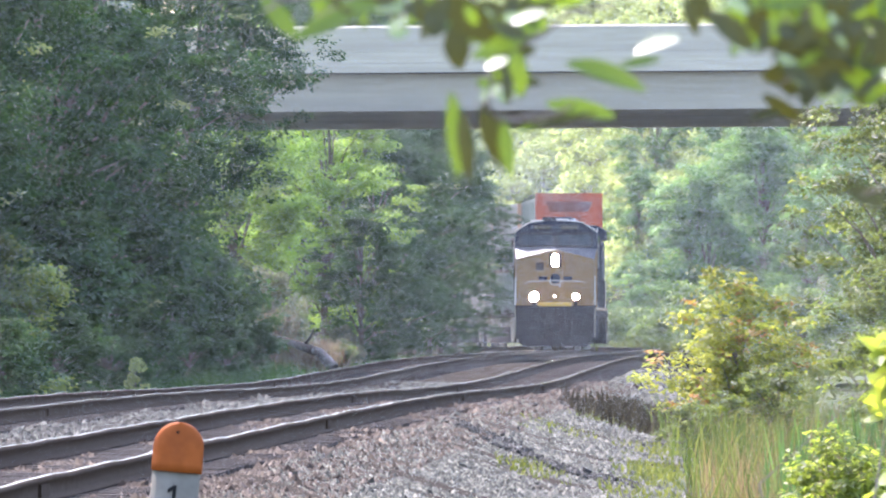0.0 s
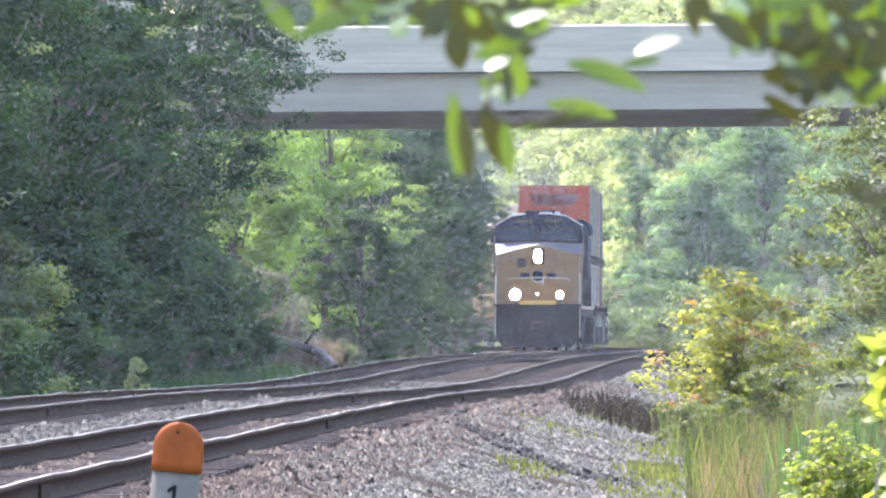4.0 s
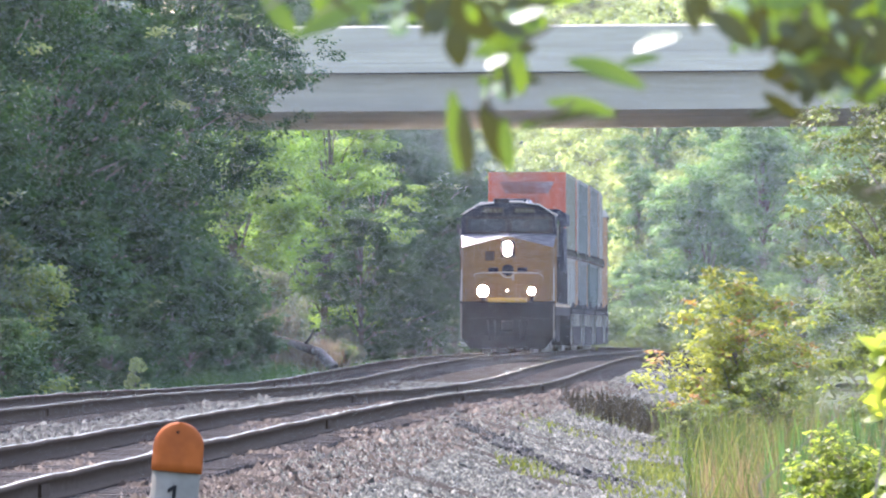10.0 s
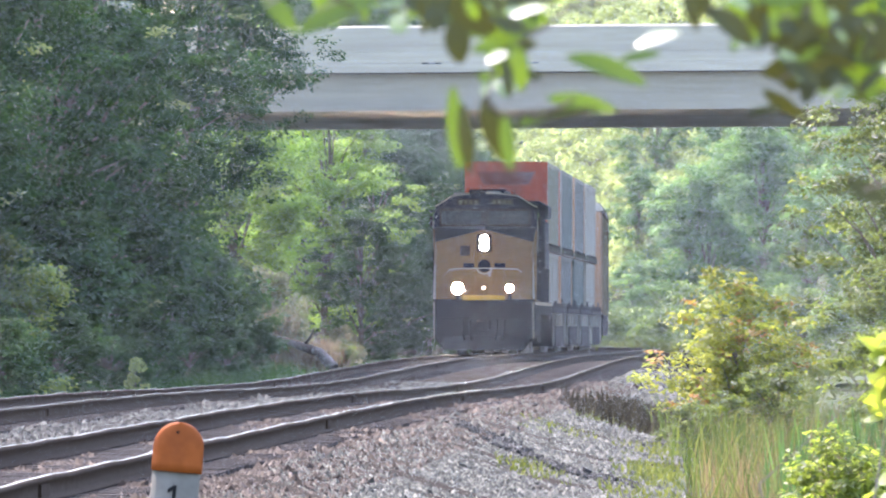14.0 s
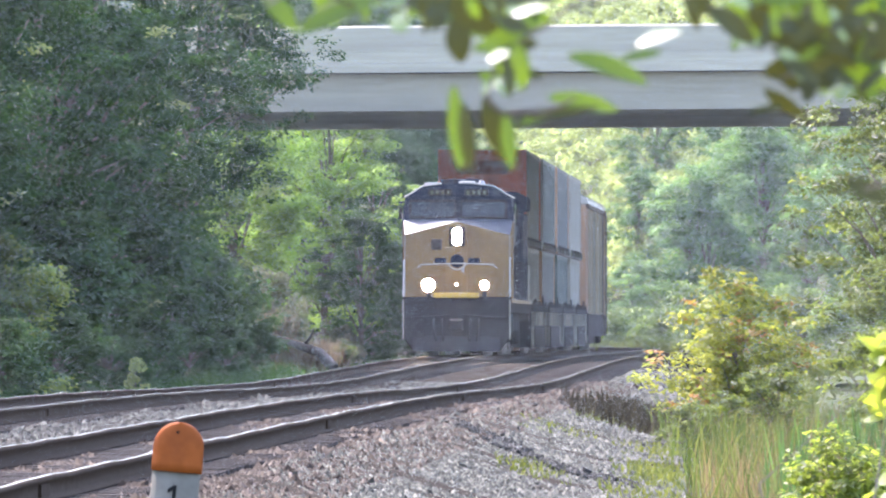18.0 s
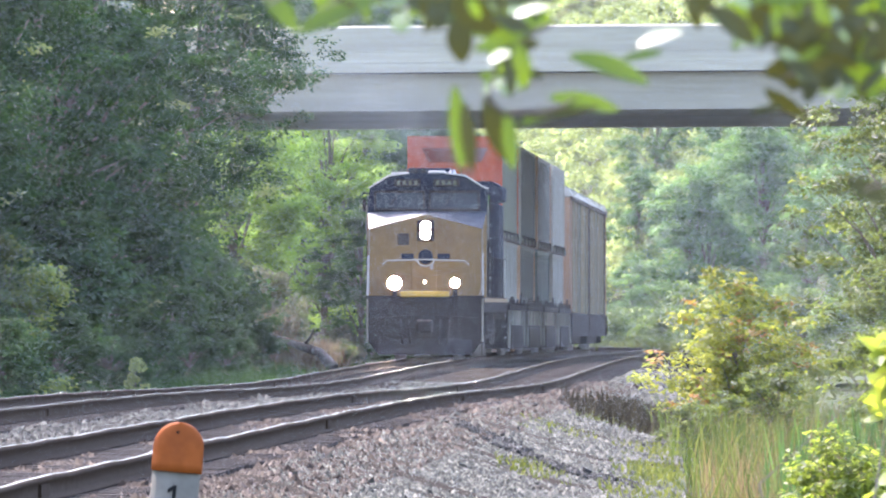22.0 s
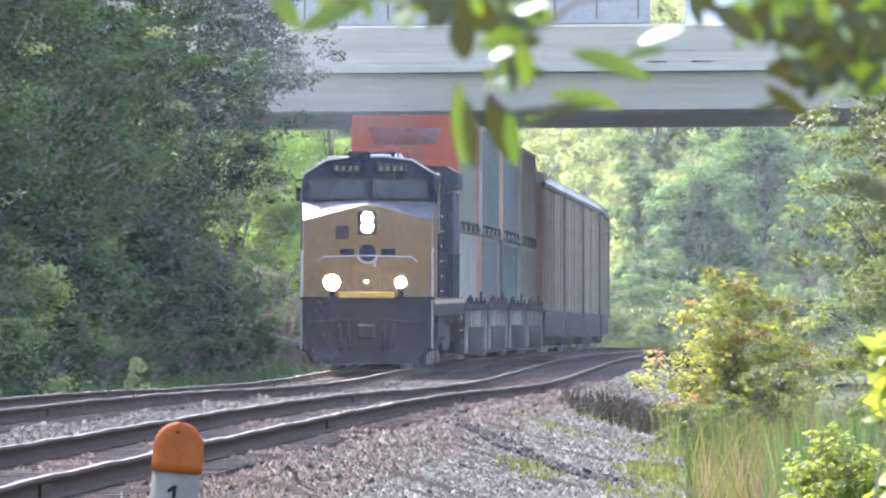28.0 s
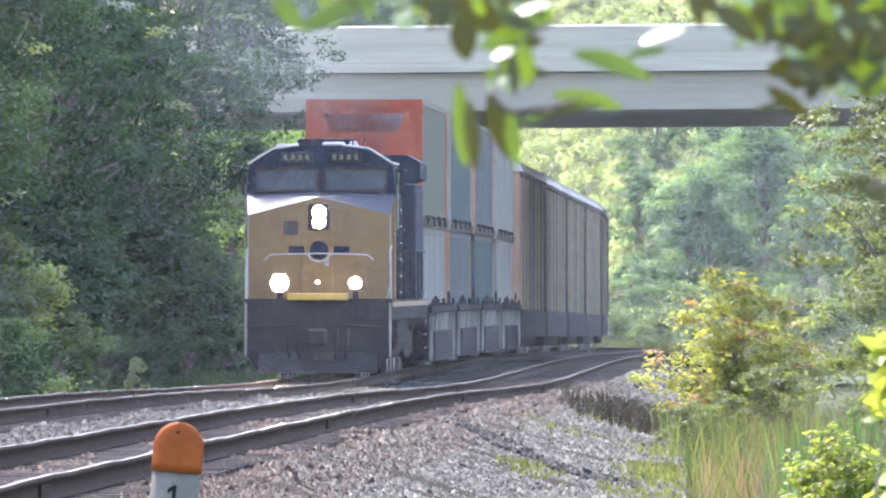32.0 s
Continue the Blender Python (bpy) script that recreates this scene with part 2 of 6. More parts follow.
def part(name, bm, material, parent, label="", bevel=0.0, smooth=False):
    """Links a bmesh (or a finished mesh) as one mesh object under a thing or a part."""
    if isinstance(bm, bmesh.types.BMesh):
        if bevel:
            bmesh.ops.bevel(bm, geom=[e for e in bm.edges if e.calc_face_angle(0) > 0.5], offset=bevel, segments=1, affect="EDGES", clamp_overlap=True)
        me = bpy.data.meshes.new(name)
        bm.to_mesh(me)
        bm.free()
        me.materials.append(material)
        if smooth:
            me.polygons.foreach_set("use_smooth", np.ones(len(me.polygons), bool))
    else:
        me = bm
    ob = new(name, me)
    ob.parent = parent
    if label:
        ob["label"] = label
    return ob


def again(ob, parent, m):
    """One more piece on the same mesh as ob."""
    o = new(ob.name.split(".")[0], ob.data)
    o.parent = parent
    o.matrix_basis = m
    if "label" in ob:
        o["label"] = ob["label"]
    return o


def bx(x0, x1, y0, y1, z0, z1, bm=None):
    bm = bm or bmesh.new()
    m = Matrix.Translation(((x0 + x1) / 2, (y0 + y1) / 2, (z0 + z1) / 2)) @ Matrix.Diagonal((x1 - x0, y1 - y0, z1 - z0, 1))
    bmesh.ops.create_cube(bm, size=1, matrix=m)
    return bm


def rod(p, q, r, seg=8, r2=None, bm=None):
    bm = bm or bmesh.new()
    p, q = Vector(p), Vector(q)
    m = Matrix.Translation((p + q) / 2) @ (q - p).to_track_quat("Z", "Y").to_matrix().to_4x4()
    bmesh.ops.create_cone(bm, cap_ends=True, segments=seg, radius1=r, radius2=r if r2 is None else r2, depth=(q - p).length, matrix=m)
    return bm


def prism(pts, y0, y1, bm=None):
    """A solid: the outline pts in x, z drawn out along y."""
    bm = bm or bmesh.new()
    a = [bm.verts.new((x, y0, z)) for x, z in pts]
    b = [bm.verts.new((x, y1, z)) for x, z in pts]
    bm.faces.new(a)
    bm.faces.new(b[::-1])
    for i in range(len(pts)):
        j = (i + 1) % len(pts)
        bm.faces.new((a[j], a[i], b[i], b[j]))
    bmesh.ops.recalc_face_normals(bm, faces=bm.faces)
    return bm


def slab(pts, x0, x1, bm=None):
    """A solid: the outline pts in y, z drawn out along x."""
    bm = bm or bmesh.new()
    a = [bm.verts.new((x0, y, z)) for y, z in pts]
    b = [bm.verts.new((x1, y, z)) for y, z in pts]
    bm.faces.new(a)
    bm.faces.new(b[::-1])
    for i in range(len(pts)):
        j = (i + 1) % len(pts)
        bm.faces.new((a[j], a[i], b[i], b[j]))
    bmesh.ops.recalc_face_normals(bm, faces=bm.faces)
    return bm


def thing(name, label, category, group="", m=None):
    ob = tagged(new(name), label, category, group)
    if m is not None:
        ob.matrix_basis = m
    return ob


# ---- the line of the railway ----
# The far track runs straight at a slight angle to the view and then bends left; o is the offset to its right.
TH0 = math.atan(0.0336)
YB, RB = 462.0, 520.0
XB = -10.77 + 0.0336 * YB
SB = YB / math.cos(TH0)
CX, CY = XB - RB * math.cos(TH0), YB + RB * math.sin(TH0)
LEVEL_Y = (-100, 60, 83, 104, 142, 165, 182, 205, 228, 245, 265, 282, 300, 325, 400)
LEVEL_Z = (-0.42, -0.40, -0.36, -0.30, -0.22, -0.20, -0.205, -0.262, -0.285, -0.262, -0.17, -0.095, -0.03, 0.03, 0.03)
GRID_Y = np.arange(-100, 401, 1.0)
RAW = np.interp(GRID_Y, LEVEL_Y, LEVEL_Z)
GRID_Z = np.convolve(np.pad(RAW, 10, mode="edge"), np.hanning(23)[1:-1] / np.hanning(23).sum(), mode="valid")


def level(y):
    """Height of the rail heads."""
    return np.interp(y, GRID_Y, GRID_Z)


def line(s, o=0.0):
    """The point on the railway at the way s, and its heading."""
    th = np.where(s < SB, TH0, TH0 - (s - SB) / RB)
    x = np.where(s < SB, -10.77 + s * math.sin(TH0), CX + RB * np.cos(th))
    y = np.where(s < SB, s * math.cos(TH0), CY - RB * np.sin(th))
    return x + o * np.cos(th), y - o * np.sin(th), th


def offset(x, y):
    """How far right of the far track's centre a place lies."""
    straight = (x + 10.77 - 0.0336 * y) * math.cos(TH0)
    arc = np.hypot(x - CX, y - CY) - RB
    return np.where(y < YB, straight, arc)


PROFILE_O = (-400, -60, -14, -8, -5, -3.3, -1.75, 5.75, 7.6, 9.2, 10.2, 12, 16, 30, 80, 400)
PROFILE_Z = (3.0, 2.5, 0.6, -0.1, -0.55, -0.75, -0.27, -0.27, -0.72, -0.88, -0.95, -0.9, -0.6, 0.6, 3.0, 6.0)


def ground_z(x, y):
    x, y = np.asarray(x, float), np.asarray(y, float)
    o = offset(x, y)
    z = np.interp(o, PROFILE_O, PROFILE_Z) + level(y)
    rough = 0.07 * np.sin(x * 0.9 + y * 0.21) * np.sin(y * 0.37 + x * 0.3) * (np.clip(np.abs(o - 2) - 6.5, 0, 4) / 4)
    hill = 0.105 * np.clip(y - 575, 0, 165) * np.clip((o - 12) / 18.0, 0, 1)
    return z + rough + hill


def gz(x, y):
    return float(ground_z(x, y))


def at_o(o, y):
    """x of a place at the offset o from the far track, abreast of y (on the straight)."""
    return -10.77 + 0.0336 * y + o


def sheet(name, xs_of, ys, lift, material):
    """A ground sheet over rows of places."""
    rows = [np.stack([xs_of(y), np.full(len(xs_of(y)), y), ground_z(xs_of(y), y) + lift], 1) for y in ys]
    v = np.concatenate(rows)
    n, m = len(rows), len(rows[0])
    i = (np.arange(n - 1)[:, None] * m + np.arange(m - 1)[None]).ravel()
    return mesh_np(name, v, np.stack([i, i + 1, i + m + 1, i + m], 1), material, True)


# ---- ground ----
GX = np.concatenate([[-1600, -900, -450, -250, -120, -60, -40], np.arange(-30, 40, 0.8), [45, 60, 90, 150, 260, 450, 900, 1600]])
GYS = np.concatenate([[-900, -400, -150, -60], np.arange(-20, 700, 4.0), [720, 760, 820, 900, 1000, 1300, 1800, 2600]])
ground = new("ground", sheet("ground", lambda y: GX, GYS, 0.0, EARTH))
tagged(ground, "grassy earth along the railway cutting", "ground", kind="structure")

# ballast bed under both tracks, with a ragged edge
bed_rows, bed_s = [], np.arange(-40, 760, 1.0)
for s in bed_s:
    right = (8.3 if s < 215 else max(6.6, 8.3 - (s - 215) * 0.03)) + 0.5 * math.sin(s * 0.21) + 0.35 * math.sin(s * 0.53 + 1)
    os_ = np.concatenate([np.linspace(-3.4, -1.7, 4), np.linspace(-1.0, 5.0, 9), np.linspace(5.7, right, 9)])
    x, y, th = line(s, os_)
    z = np.interp(os_, PROFILE_O, PROFILE_Z) + level(y) + 0.05
    z[0] -= 0.15
    z[-1] -= 0.15
    bed_rows.append(np.stack([x, y, z], 1))
bv, bm_n = np.concatenate(bed_rows), len(bed_rows[0])
bi = (np.arange(len(bed_rows) - 1)[:, None] * bm_n + np.arange(bm_n - 1)[None]).ravel()
bed = new("ballast_bed", mesh_np("ballast_bed", bv, np.stack([bi, bi + 1, bi + bm_n + 1, bi + bm_n], 1), BALLAST, True))
tagged(bed, "grey crushed-stone ballast bed under two tracks", "ballast", kind="structure")


# ---- tracks ----
def sweep(name, outline, o, s_values, material, smooth=False):
    """A section (offset, height) drawn along the railway at the offset o."""
    pts = np.asarray(outline, float)
    k = len(pts)
    rows = []
    for s in s_values:
        x, y, th = line(s, o + pts[:, 0])
        dip = 0.004 * math.sin(s * 0.83 + o) + 0.003 * math.sin(s * 1.9 + 2 * o) + 0.003 * math.sin(s * 0.37)
        rows.append(np.stack([x, y, level(y) + pts[:, 1] + dip], 1))
    v, n = np.concatenate(rows), len(rows)
    i = np.arange(n - 1)[:, None] * k
    j, jn = np.arange(k)[None], (np.arange(k)[None] + 1) % k
    f = np.stack([(i + j), (i + jn), (i + k + jn), (i + k + j)], -1).reshape(-1, 4)
    return mesh_np(name, v, f, material, smooth)


RAIL_SECTION = [(-0.037, -0.004), (0.037, -0.004), (0.037, -0.04), (0.010, -0.055), (0.010, -0.145), (0.075, -0.165), (0.075, -0.178), (-0.075, -0.178), (-0.075, -0.165), (-0.010, -0.145), (-0.010, -0.055), (-0.037, -0.04)]
CROWN = [-0.009 + 0.003 * k for k in range(7)]
HEAD_SECTION = [(x, -12.0 * x * x) for x in CROWN] + [(0.009, -0.006), (-0.009, -0.006)]
S_RAIL = np.concatenate([np.arange(-40, 470, 1.0), np.arange(470, 760, 4.0)])


def track(o, label):
    t = thing("railway_track", label, "track", "tracks of the line")
    for side in (-0.752, 0.752):
        rail = part("rail", sweep("rail", RAIL_SECTION, o + side, S_RAIL, RAIL), RAIL, t)
        part("rail_head", sweep("rail_head", HEAD_SECTION, o + side, S_RAIL, RAILTOP, True), RAILTOP, rail, "polished running surface")
    return t


far_track = track(0.0, "rusty steel rails of the track that the train runs on")
near_track = track(4.2, "rusty steel rails of the empty track beside the gravel")


# ---- road bridge ----
BY0, BY1, BSLOPE, BK = 345.0, 376.0, 0.0069, 1.0615      # near and far edge, slope, size of the parts


def deck_z(x):
    return 8.364 + BSLOPE * x


def beam(x0, x1, y0, y1, z0, z1, chamfer=0.0):
    """A bar across the railway that follows the deck's slope; heights are above the deck."""
    bm = bmesh.new()
    for (a, b) in [(x0, x1)]:
        vs = [bm.verts.new((x, y + (chamfer if y == y0 and z == z1 else 0.0), deck_z(x) + z * BK)) for x in (a, b) for y in (y0, y1) for z in (z0, z1)]
        for f in ((0, 1, 3, 2), (4, 6, 7, 5), (0, 4, 5, 1), (2, 3, 7, 6), (0, 2, 6, 4), (1, 5, 7, 3)):
            bm.faces.new([vs[i] for i in f])
    bmesh.ops.recalc_face_normals(bm, faces=bm.faces)
    return bm


bridge = thing("road_bridge", "pale concrete road bridge across the railway", "bridge")
part("deck", beam(-34, 36, BY0 + 0.02, BY1 - 0.02, -0.24, 0.0), ASPHALT, bridge)
for y0, y1 in ((BY0 - 0.12, BY0 + 0.0), (BY1 - 0.0, BY1 + 0.12)):
    part("deck_edge", beam(-34, 36, y0, y1, -0.22, 0.0, 0.02), CONCRETE, bridge, "concrete edge of the deck")
for k in range(7):
    xa = -34 + 10 * k
    part("parapet", beam(xa, xa + 9.985, BY0 - 0.03, BY0 + 0.24, 0.33, 0.99), CONCRETE, bridge, "smooth concrete barrier")
    part("parapet_foot", beam(xa, xa + 9.985, BY0 - 0.055, BY0 + 0.30, 0.05, 0.32, 0.02), CONCRETE, bridge)
    part("parapet_lip", beam(xa, xa + 9.985, BY0 - 0.035, BY0 + 0.24, 0.99, 1.05, 0.07), CONCRETE, bridge)
    part("parapet", beam(xa, xa + 9.985, BY1 - 0.26, BY1 + 0.04, 0.0, 1.04), CONCRETE, bridge)
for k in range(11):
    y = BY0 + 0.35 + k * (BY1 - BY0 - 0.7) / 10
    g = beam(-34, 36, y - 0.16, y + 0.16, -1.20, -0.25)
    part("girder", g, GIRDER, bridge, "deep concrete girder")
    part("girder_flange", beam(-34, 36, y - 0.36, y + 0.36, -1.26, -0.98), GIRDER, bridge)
for x in (-16.0, 17.0):
    pier = part("pier_cap", beam(x - 0.6, x + 0.6, BY0 + 0.4, BY1 - 0.4, -2.1, -1.27), CONCRETE, bridge)
    for k in range(6):
        y = BY0 + 2.5 + k * 5
        part("pier", rod((x, y, gz(x, y) - 0.3), (x, y, deck_z(x) - 2.2), 0.5, 16), CONCRETE, bridge, smooth=False)
for x0, x1 in ((-950, -34), (36, 950)):
    b = beam(x0, x1, BY0, BY1, -9.0, -0.02)
    road = new("road", bpy.data.meshes.new("road"))
    b.to_mesh(road.data)
    b.free()
    road.data.materials.append(ASPHALT)
    tagged(road, "asphalt road on its raised approach to the bridge", "road", kind="structure")


# ---- plants ----
def tube(points, radii, seg=6):
    """Verts and quads of a tapering tube through points."""
    pts = np.asarray(points, float)
    d = np.gradient(pts, axis=0)
    d /= np.linalg.norm(d, axis=1, keepdims=True) + 1e-9
    side = np.cross(d, (0.31, 0.77, 0.55))
    side /= np.linalg.norm(side, axis=1, keepdims=True) + 1e-9
    up = np.cross(d, side)
    a = np.arange(seg) * 2 * math.pi / seg
    v = pts[:, None] + np.asarray(radii)[:, None, None] * (side[:, None] * np.cos(a)[None, :, None] + up[:, None] * np.sin(a)[None, :, None])
    n = len(pts)
    i, j = np.arange(n - 1)[:, None] * seg, np.arange(seg)[None]
    f = np.stack([i + j, i + (j + 1) % seg, i + seg + (j + 1) % seg, i + seg + j], -1).reshape(-1, 4)
    return v.reshape(-1, 3), f


def joined(pieces):
    vs, fs, n = [], [], 0
    for v, f in pieces:
        vs.append(v), fs.append(f + n)
        n += len(v)
    return np.concatenate(vs), np.concatenate(fs)


def leaves(rng, centres, size, droop=0.25, long=1.7, facing=None):
    """Folded leaf blades, one at each centre; each is two triangles in a diamond."""
    n = len(centres)
    nrm = rng.normal(size=(n, 3)) * (0.75, 0.75, 0.55) + (0, -0.1, 0.55)
    if facing is not None:
        nrm = nrm * 0.45 + facing
    nrm /= np.linalg.norm(nrm, axis=1, keepdims=True)
    along = np.cross(nrm, rng.normal(size=(n, 3)))
    along /= np.linalg.norm(along, axis=1, keepdims=True) + 1e-9
    across = np.cross(nrm, along)
    ln = size * rng.uniform(0.65, 1.35, (n, 1))
    w = ln / long
    base, tip = centres - along * ln * 0.5, centres + along * ln * 0.5 - (0, 0, 1) * ln * droop * 0.5
    l, r = centres + across * w * 0.5 + nrm * ln * 0.08, centres - across * w * 0.5 + nrm * ln * 0.08
    v = np.stack([base, l, tip, r], 1).reshape(-1, 3)
    i = np.arange(n)[:, None] * 4
    f = np.concatenate([i + (0, 1, 2), i + (0, 2, 3)], 1).reshape(-1, 3)
    return v, f


def clumps(rng, height, width, base, count, lean=0.0, shape=1.0, stems=0):
    """Places of the leaf clumps of a crown: uneven, fuller at mid height; or strung along a few spreading stems."""
    if stems:
        k = rng.integers(0, stems, count)
        out = np.linspace(0.05, 1.0, stems) ** 0.8
        a = np.arange(stems) * 2.4 + rng.uniform(-0.4, 0.4, stems)
        tall = height * (1.0 - 0.52 * out) * rng.uniform(0.9, 1.08, stems)
        f = rng.uniform(0.12, 1.0, count) ** 0.75
        r = width / 2 * out[k] * f ** 0.8
        z = base + (tall[k] - base) * f
        return np.stack([r * np.cos(a[k]), r * np.sin(a[k]), z], 1) + rng.normal(0, 0.10, (count, 3))
    z = base + (height - base) * rng.beta(1.5, 1.25, count)
    h = (z - base) / (height - base)
    r = width / 2 * np.clip(np.sin(math.pi * np.clip(0.12 + 0.80 * h ** shape, 0, 1)), 0.15, 1)
    a = rng.uniform(0, 2 * math.pi, count)
    d = r * np.sqrt(rng.uniform(0.18, 1.0, count)) * rng.uniform(0.82, 1.22, count)
    return np.stack([d * np.cos(a) + lean * z, d * np.sin(a), z], 1)


def tree(name, label, category, seed, height, width, base, count, per, size, material, clump=0.55, trunk=0.16, group="", lean=0.0, flat=0.75, shape=1.0, sprays=0, spray=0.26, lit=None, lit_share=0.0, stems=0):
    """A tree or bush at the origin: tapering trunk, limbs out to the clumps, a crown of leaves."""
    rng = np.random.default_rng(seed)
    t = thing(name, label, category, group)
    c = clumps(rng, height, width, base, count, lean, shape, stems)
    top = height * 0.86
    zs = np.linspace(-0.4, top, 9)
    wob = np.cumsum(rng.normal(0, 0.03 * width / 4, (9, 2)), 0)
    spine = np.column_stack([wob[:, 0] + lean * np.maximum(zs, 0), wob[:, 1], zs])
    wood = [tube(spine, np.linspace(trunk, trunk * 0.12, 9), 8)]
    for p in c[:: max(1, count // 26)]:
        z0 = max(0.15, p[2] * rng.uniform(0.35, 0.75))
        s0 = np.array([np.interp(z0, zs, spine[:, 0]), np.interp(z0, zs, spine[:, 1]), z0])
        mid = (s0 + p) / 2 + (0, 0, 0.12 * np.linalg.norm(p - s0)) + rng.normal(0, 0.08, 3)
        wood.append(tube([s0, mid, p], [trunk * 0.35, trunk * 0.2, trunk * 0.05], 5))
    part("trunk", mesh_np("trunk", *joined(wood), BARK, True), BARK, t, "branching bark-covered trunk")
    n = count * per
    q = rng.normal(size=(n, 3))
    q /= np.linalg.norm(q, axis=1, keepdims=True)
    q *= clump * rng.uniform(0.35, 1.0, (n, 1)) ** 0.6 * (1, 1, flat)
    facing = None
    if sprays:
        # leaves gathered into flat sprays at the twigs' ends
        k = count * sprays
        tips = rng.normal(size=(k, 3))
        tips /= np.linalg.norm(tips, axis=1, keepdims=True)
        out = tips * (0.5, 0.5, 0.25) + (0, 0, 0.75)
        tips *= clump * rng.uniform(0.45, 1.0, (k, 1)) * (1, 1, flat)
        tips = np.repeat(c, sprays, axis=0) + tips * np.repeat(rng.uniform(0.6, 1.35, count), sprays)[:, None]
        each = n // k
        n = each * k
        q = rng.normal(size=(n, 3)) * spray * (0.55, 0.55, 0.24) + np.repeat(tips, each, axis=0)
        facing = np.repeat(out, each, axis=0)
    else:
        q = np.repeat(c, per, axis=0) + q * np.repeat(rng.uniform(0.6, 1.35, count), per)[:, None]
    q[:, 2] = np.maximum(q[:, 2], 0.03)
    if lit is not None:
        # paler tufts at some twig ends; on some trees they paint in sunlight
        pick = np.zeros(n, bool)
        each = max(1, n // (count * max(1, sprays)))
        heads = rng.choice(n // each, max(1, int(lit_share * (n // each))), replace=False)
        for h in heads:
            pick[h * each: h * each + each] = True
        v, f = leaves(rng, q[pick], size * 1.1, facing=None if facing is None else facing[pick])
        part("young_leaves", mesh_np("young_leaves", v, f, lit), lit, t, "paler leaf tips and sunlit-toned leaves")
        q, facing = q[~pick], None if facing is None else facing[~pick]
    v, f = leaves(rng, q, size, facing=facing)
    part("crown", mesh_np("crown", v, f, material), material, t)
    return t


def plant(ob, x, y, turn=0.0, grow=1.0, sink=0.05):
    ob.matrix_basis = pose(x, y, gz(x, y) - sink, 0, 0, turn) @ Matrix.Diagonal((grow, grow, grow, 1))
    return ob


def planted(ob, x, y, turn=0.0, grow=1.0, sink=0.05):
    c = copy_thing(ob, pose(x, y, gz(x, y) - sink, 0, 0, turn))
    c.scale = (grow, grow, grow)
    return c


# big dark trees beside the far track, before the bridge
LEFT = "trees along the far side of the tracks"
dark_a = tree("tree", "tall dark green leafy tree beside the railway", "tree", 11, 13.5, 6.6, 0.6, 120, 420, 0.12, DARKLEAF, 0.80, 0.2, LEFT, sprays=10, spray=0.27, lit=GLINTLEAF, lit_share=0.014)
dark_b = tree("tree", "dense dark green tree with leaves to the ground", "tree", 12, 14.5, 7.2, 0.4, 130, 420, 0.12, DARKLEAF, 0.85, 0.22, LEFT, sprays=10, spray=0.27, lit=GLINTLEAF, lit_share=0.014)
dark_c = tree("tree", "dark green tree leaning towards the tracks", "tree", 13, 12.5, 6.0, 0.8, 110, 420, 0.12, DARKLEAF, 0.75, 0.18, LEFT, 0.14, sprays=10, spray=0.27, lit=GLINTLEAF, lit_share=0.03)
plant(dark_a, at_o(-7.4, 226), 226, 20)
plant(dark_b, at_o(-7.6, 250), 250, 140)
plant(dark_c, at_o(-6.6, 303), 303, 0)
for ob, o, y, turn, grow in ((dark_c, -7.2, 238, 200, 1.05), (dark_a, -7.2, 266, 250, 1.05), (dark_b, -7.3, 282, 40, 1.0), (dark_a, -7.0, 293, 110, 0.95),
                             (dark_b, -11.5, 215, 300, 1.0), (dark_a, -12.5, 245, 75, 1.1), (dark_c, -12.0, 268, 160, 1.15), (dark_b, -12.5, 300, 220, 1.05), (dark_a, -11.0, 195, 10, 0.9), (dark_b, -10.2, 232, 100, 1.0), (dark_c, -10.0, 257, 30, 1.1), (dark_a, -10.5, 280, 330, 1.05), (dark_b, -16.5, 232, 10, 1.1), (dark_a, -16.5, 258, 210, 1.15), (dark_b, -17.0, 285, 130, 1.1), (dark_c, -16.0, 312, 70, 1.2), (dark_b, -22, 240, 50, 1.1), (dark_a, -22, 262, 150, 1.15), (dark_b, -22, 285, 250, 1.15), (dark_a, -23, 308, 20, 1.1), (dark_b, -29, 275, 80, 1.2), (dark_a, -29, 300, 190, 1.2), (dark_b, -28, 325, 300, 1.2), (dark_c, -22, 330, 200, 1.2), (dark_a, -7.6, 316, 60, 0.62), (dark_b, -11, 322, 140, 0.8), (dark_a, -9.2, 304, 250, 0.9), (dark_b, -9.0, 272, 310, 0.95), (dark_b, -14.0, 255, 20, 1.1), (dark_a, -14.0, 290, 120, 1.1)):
    planted(ob, at_o(o, y), y, turn, grow)

